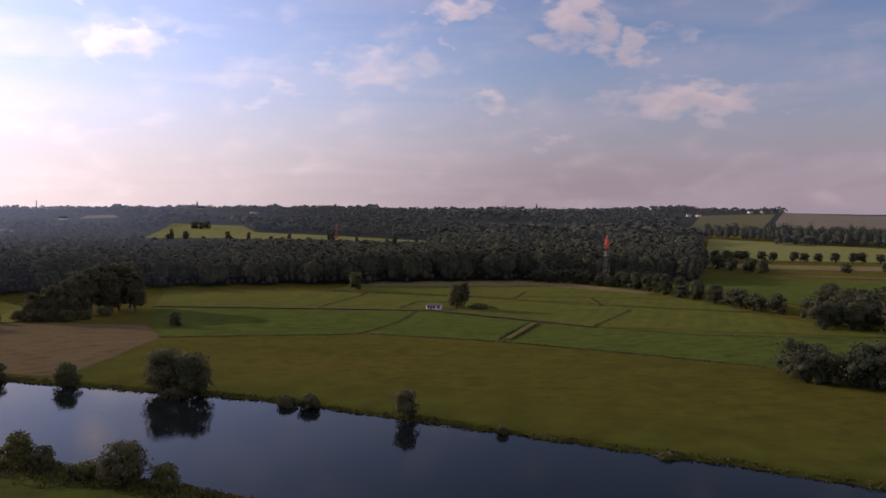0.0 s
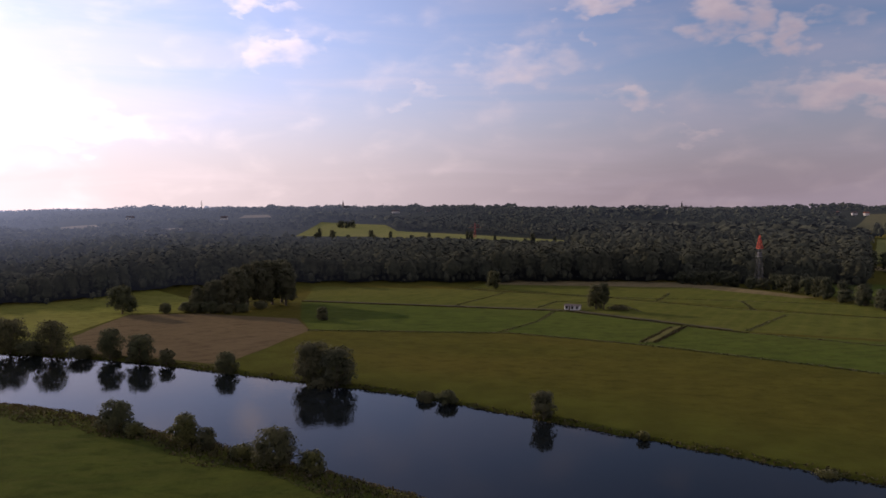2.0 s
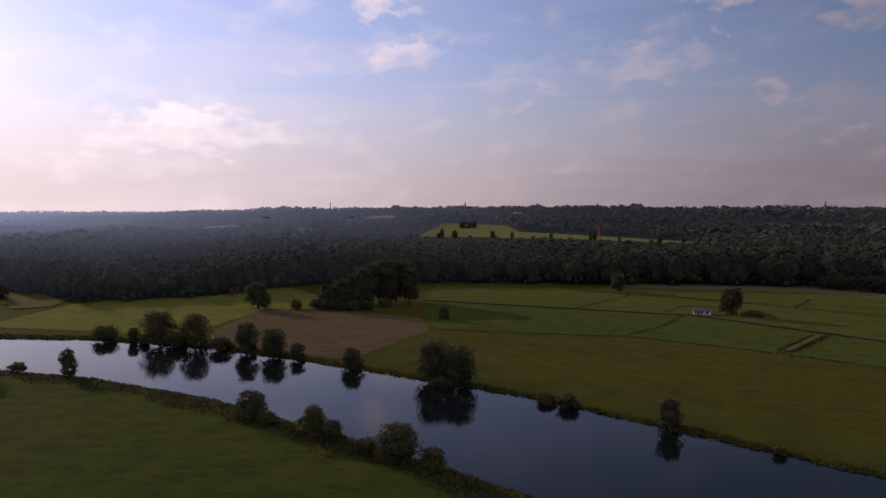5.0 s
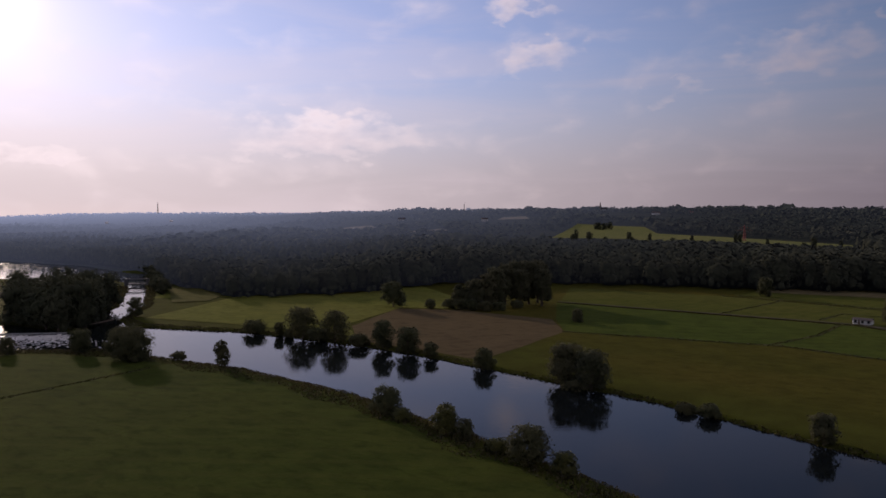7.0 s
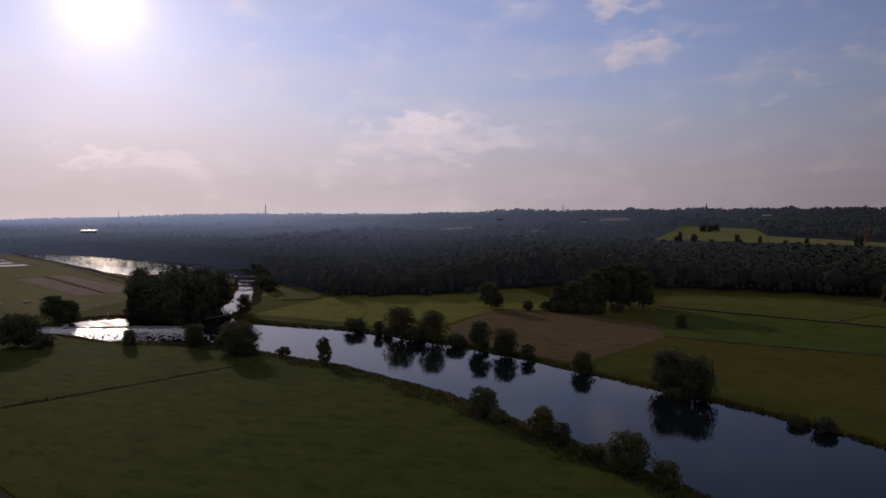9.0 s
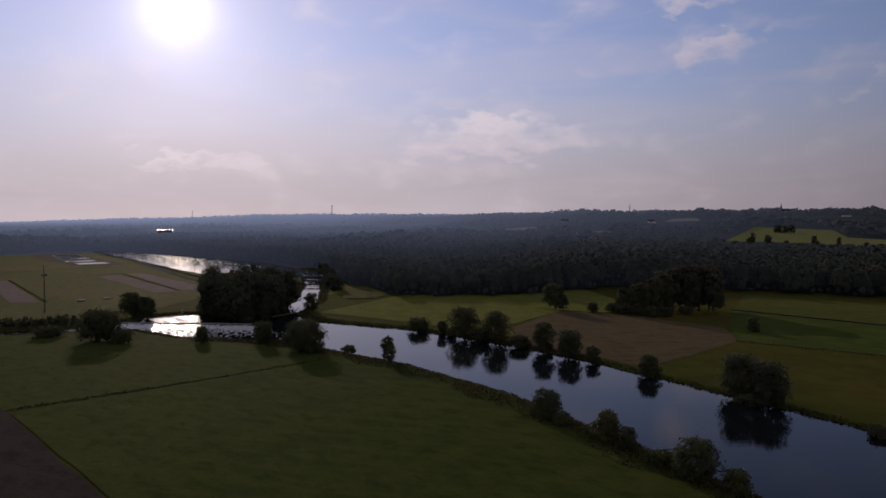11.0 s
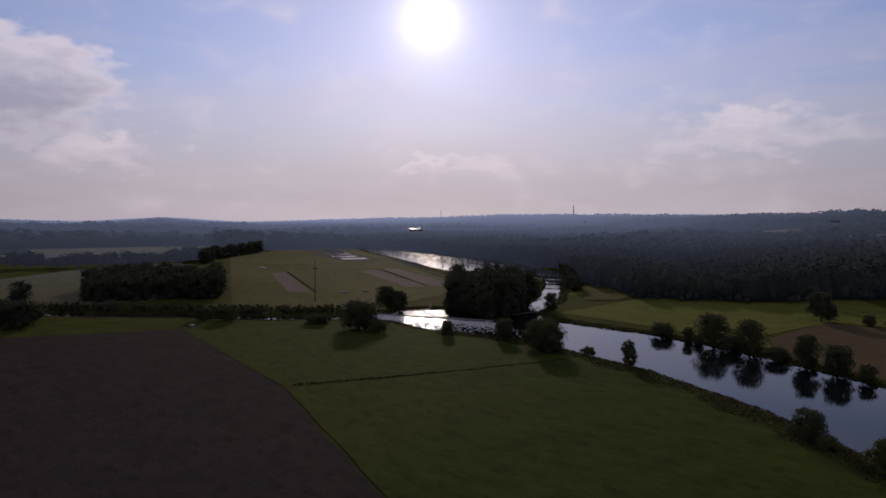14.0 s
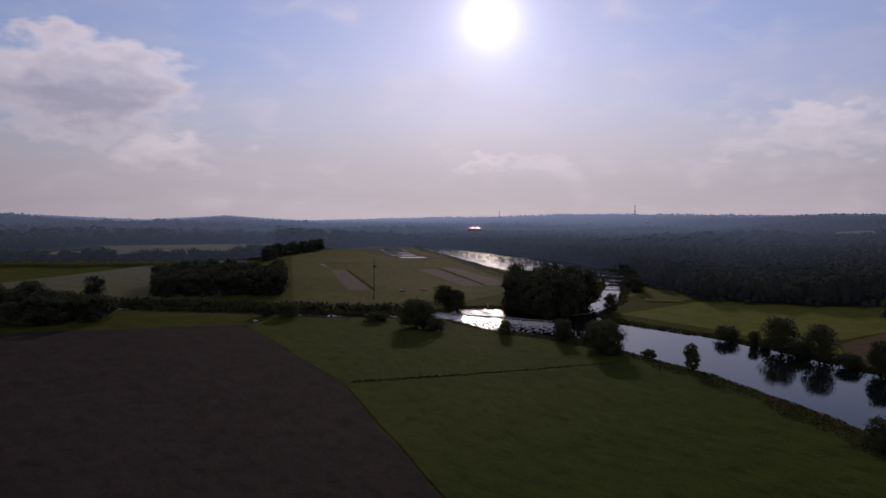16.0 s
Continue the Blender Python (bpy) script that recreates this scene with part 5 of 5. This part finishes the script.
def riffle_stones():
    rng = np.random.default_rng(9)
    vs, fs, k = [], [], 0
    v0, f0 = LUMP
    for _ in range(260):
        t = rng.uniform(0, 1)
        x, y = -306 + 44 * t + rng.uniform(0, 22), 124 + 34 * t - rng.uniform(0, 18)
        if shore(np.array([x]), np.array([y]))[0] > 1:
            continue
        s = rng.uniform(0.2, 0.7)
        v = v0 * rng.uniform(0.7, 1.2, v0.shape) * (s, s * 1.4, s * 0.5) + (x, y, WATER_Z + 0.05)
        vs.append(v), fs.append(f0 + k)
        k += len(v)
    tagged(link_mesh("riffle_stones", np.concatenate(vs), np.concatenate(fs), CONCRETE), "wet stones breaking the surface below the weir", "stones", kind="stuff")


riffle_stones()


def foam():
    """Foam and painted glints below the sill: flat uneven flecks drawn along the flow."""
    rng = np.random.default_rng(19)
    n = 2600
    t = rng.uniform(0, 1, n)
    x, y = -309 + 43 * t + rng.gamma(1.6, 6.0, n), 131 + 35 * t - rng.gamma(1.6, 4.0, n)
    ok = shore(x, y) < -0.5
    x, y, m = x[ok], y[ok], int(ok.sum())
    a, l = rng.normal(-0.5, 0.5, m), rng.uniform(0.3, 1.3, m)
    d, c = np.stack([np.cos(a), np.sin(a)], -1) * l[:, None], np.stack([-np.sin(a), np.cos(a)], -1) * (l * rng.uniform(0.2, 0.45, m))[:, None]
    at = np.stack([x, y], -1)
    ring = np.stack([at + d, at + c + d * 0.3, at - d, at - c - d * 0.2], 1)
    v = np.concatenate([ring, np.full((m, 4, 1), WATER_Z + 0.06)], 2)
    v = np.concatenate([v, np.concatenate([at, np.full((m, 1), WATER_Z + 0.22)], 1)[:, None]], 1).reshape(-1, 3)
    k = 5 * np.arange(m)[:, None]
    f = np.concatenate([k + np.array(q) for q in ((0, 1, 4), (1, 2, 4), (2, 3, 4), (3, 0, 4))])
    tagged(link_mesh("foam", v, f, FOAM_GLINTS), "white broken water and painted glints below the weir", "foam", kind="stuff")


foam()
weir_bridge(-407.5, 300.5, 42.5, 15)


def boom(ax, ay, bx, by):
    root = new("boom")
    root.location = ((ax + bx) / 2, (ay + by) / 2, WATER_Z)
    cx, cy = (ax + bx) / 2, (ay + by) / 2
    for i in range(5):
        t0, t1 = (i + 0.04) / 5, (i + 0.96) / 5
        part("float", tube([(ax + (bx - ax) * t0 - cx, ay + (by - ay) * t0 - cy, 0.1), (ax + (bx - ax) * t1 - cx, ay + (by - ay) * t1 - cy, 0.1)],
                           [0.3, 0.3], 7), TIMBER, root)
    tagged(root, "dark timber boom floating across the channel mouth", "boom")


boom(-281, 184, -285.5, 198.5)


def basin(x, y, sx, sy, turn):
    root = new("settling_basin")
    root.location, root.rotation_euler = (x, y, 0.1), (0, 0, radians(turn))
    for side in (-1, 1):
        part("rim", box(0, side * sy / 2, 0.25, sx + 0.8, 0.8, 0.6), CONCRETE, root)
        part("rim", box(side * sx / 2, 0, 0.25, 0.8, sy - 0.9, 0.6), CONCRETE, root)
    part("basin_water", (np.array([(-sx / 2, -sy / 2, 0.32), (sx / 2, -sy / 2, 0.32), (sx / 2, sy / 2, 0.32), (-sx / 2, sy / 2, 0.32)]), [(0, 1, 2, 3)]),
         POND, root, "still bright water")
    tagged(root, "rectangular concrete settling basin full of still water", "basin", "settling basins")


basin(-703, 267, 26, 26, 78)
basin(-745, 272, 26, 22, 78)
basin(-797, 284, 26, 32, 78)
basin(-850, 297, 26, 34, 78)


def trough(x, y, length, turn, label, name="trough"):
    root = new(name)
    root.location, root.rotation_euler = (x, y, land_at(x, y) + 0.06), (0, 0, radians(turn))
    part("body", box(0, 0, 0.45, length, 1.4, 0.9), PLASTER if length > 10 else CONCRETE, root)
    part("lid", box(0, 0, 0.94, length + 0.2, 1.6, 0.1), CONCRETE, root)
    tagged(root, label, "trough")


trough(-397.5, 145, 3.6, 75, "pale concrete well cover in the meadow", "well_cover")
trough(-398.5, 159, 3.6, 75, "pale concrete well cover in the meadow", "well_cover")
trough(-303, 46.5, 1.8, 20, "small pale concrete trough at the field corner")
trough(-613, 151, 18, 0, "long white container standing in the meadow", "container")


def rowing_boat(x, y, turn, length):
    bm = bmesh.new()
    rows = []
    for i in range(9):
        t = i / 8 * 2 - 1
        half = 0.75 * (1 - abs(t) ** 2.6)
        rows.append([bm.verts.new((t * length / 2, s * half * k, z + 0.15 * t * t)) for s, k, z in ((-1, 1, 0.55), (-1, 0.6, 0.0), (1, 0.6, 0.0), (1, 1, 0.55))])
    for a, b in zip(rows[:-1], rows[1:]):
        for j in range(3):
            bm.faces.new((a[j], b[j], b[j + 1], a[j + 1]))
    bmesh.ops.solidify(bm, geom=bm.faces[:], thickness=0.06)
    bm.verts.index_update()
    shape = np.array([v.co[:] for v in bm.verts]), [[v.index for v in f.verts] for f in bm.faces]
    bm.free()
    root = new("boat")
    root.location, root.rotation_euler = (x, y, WATER_Z - 0.1), (0, 0, radians(turn))
    part("hull", shape, PLASTER, root)
    part("thwart", box(0.3, 0, 0.4, 0.3, 1.1, 0.05), TIMBER, root)
    part("thwart", box(-1.0, 0, 0.4, 0.3, 1.0, 0.05), TIMBER, root)
    tagged(root, "small white boat moored on the lake", "boat", "boats on the lake")


for i in range(9):
    rowing_boat(-640 + 9 * i + (i % 3), 362 + (i % 2) * 2 - i * 0.3, 20 + 37 * i, 4.6)


def lake_marker(x, y):
    """A post driven into the lake bed, with a cross beam on two braces."""
    root = new("lake_marker")
    root.location, root.rotation_euler = (x, y, WATER_Z), (0, 0, radians(60))
    part("post", tube([(0, 0, -1.6), (0, 0, 4.2)], [0.22, 0.18], 8), TIMBER, root)
    part("cross_beam", box(0, 0, 3.8, 6.4, 0.35, 0.4), TIMBER, root)
    for side in (-1, 1):
        part("brace", tube([(0, 0, 2.4), (side * 1.6, 0, 3.7)], [0.1, 0.1], 6), TIMBER, root)
    tagged(root, "dark timber post with a cross beam standing in the lake", "marker")


lake_marker(*dist_az(62.3, 672))
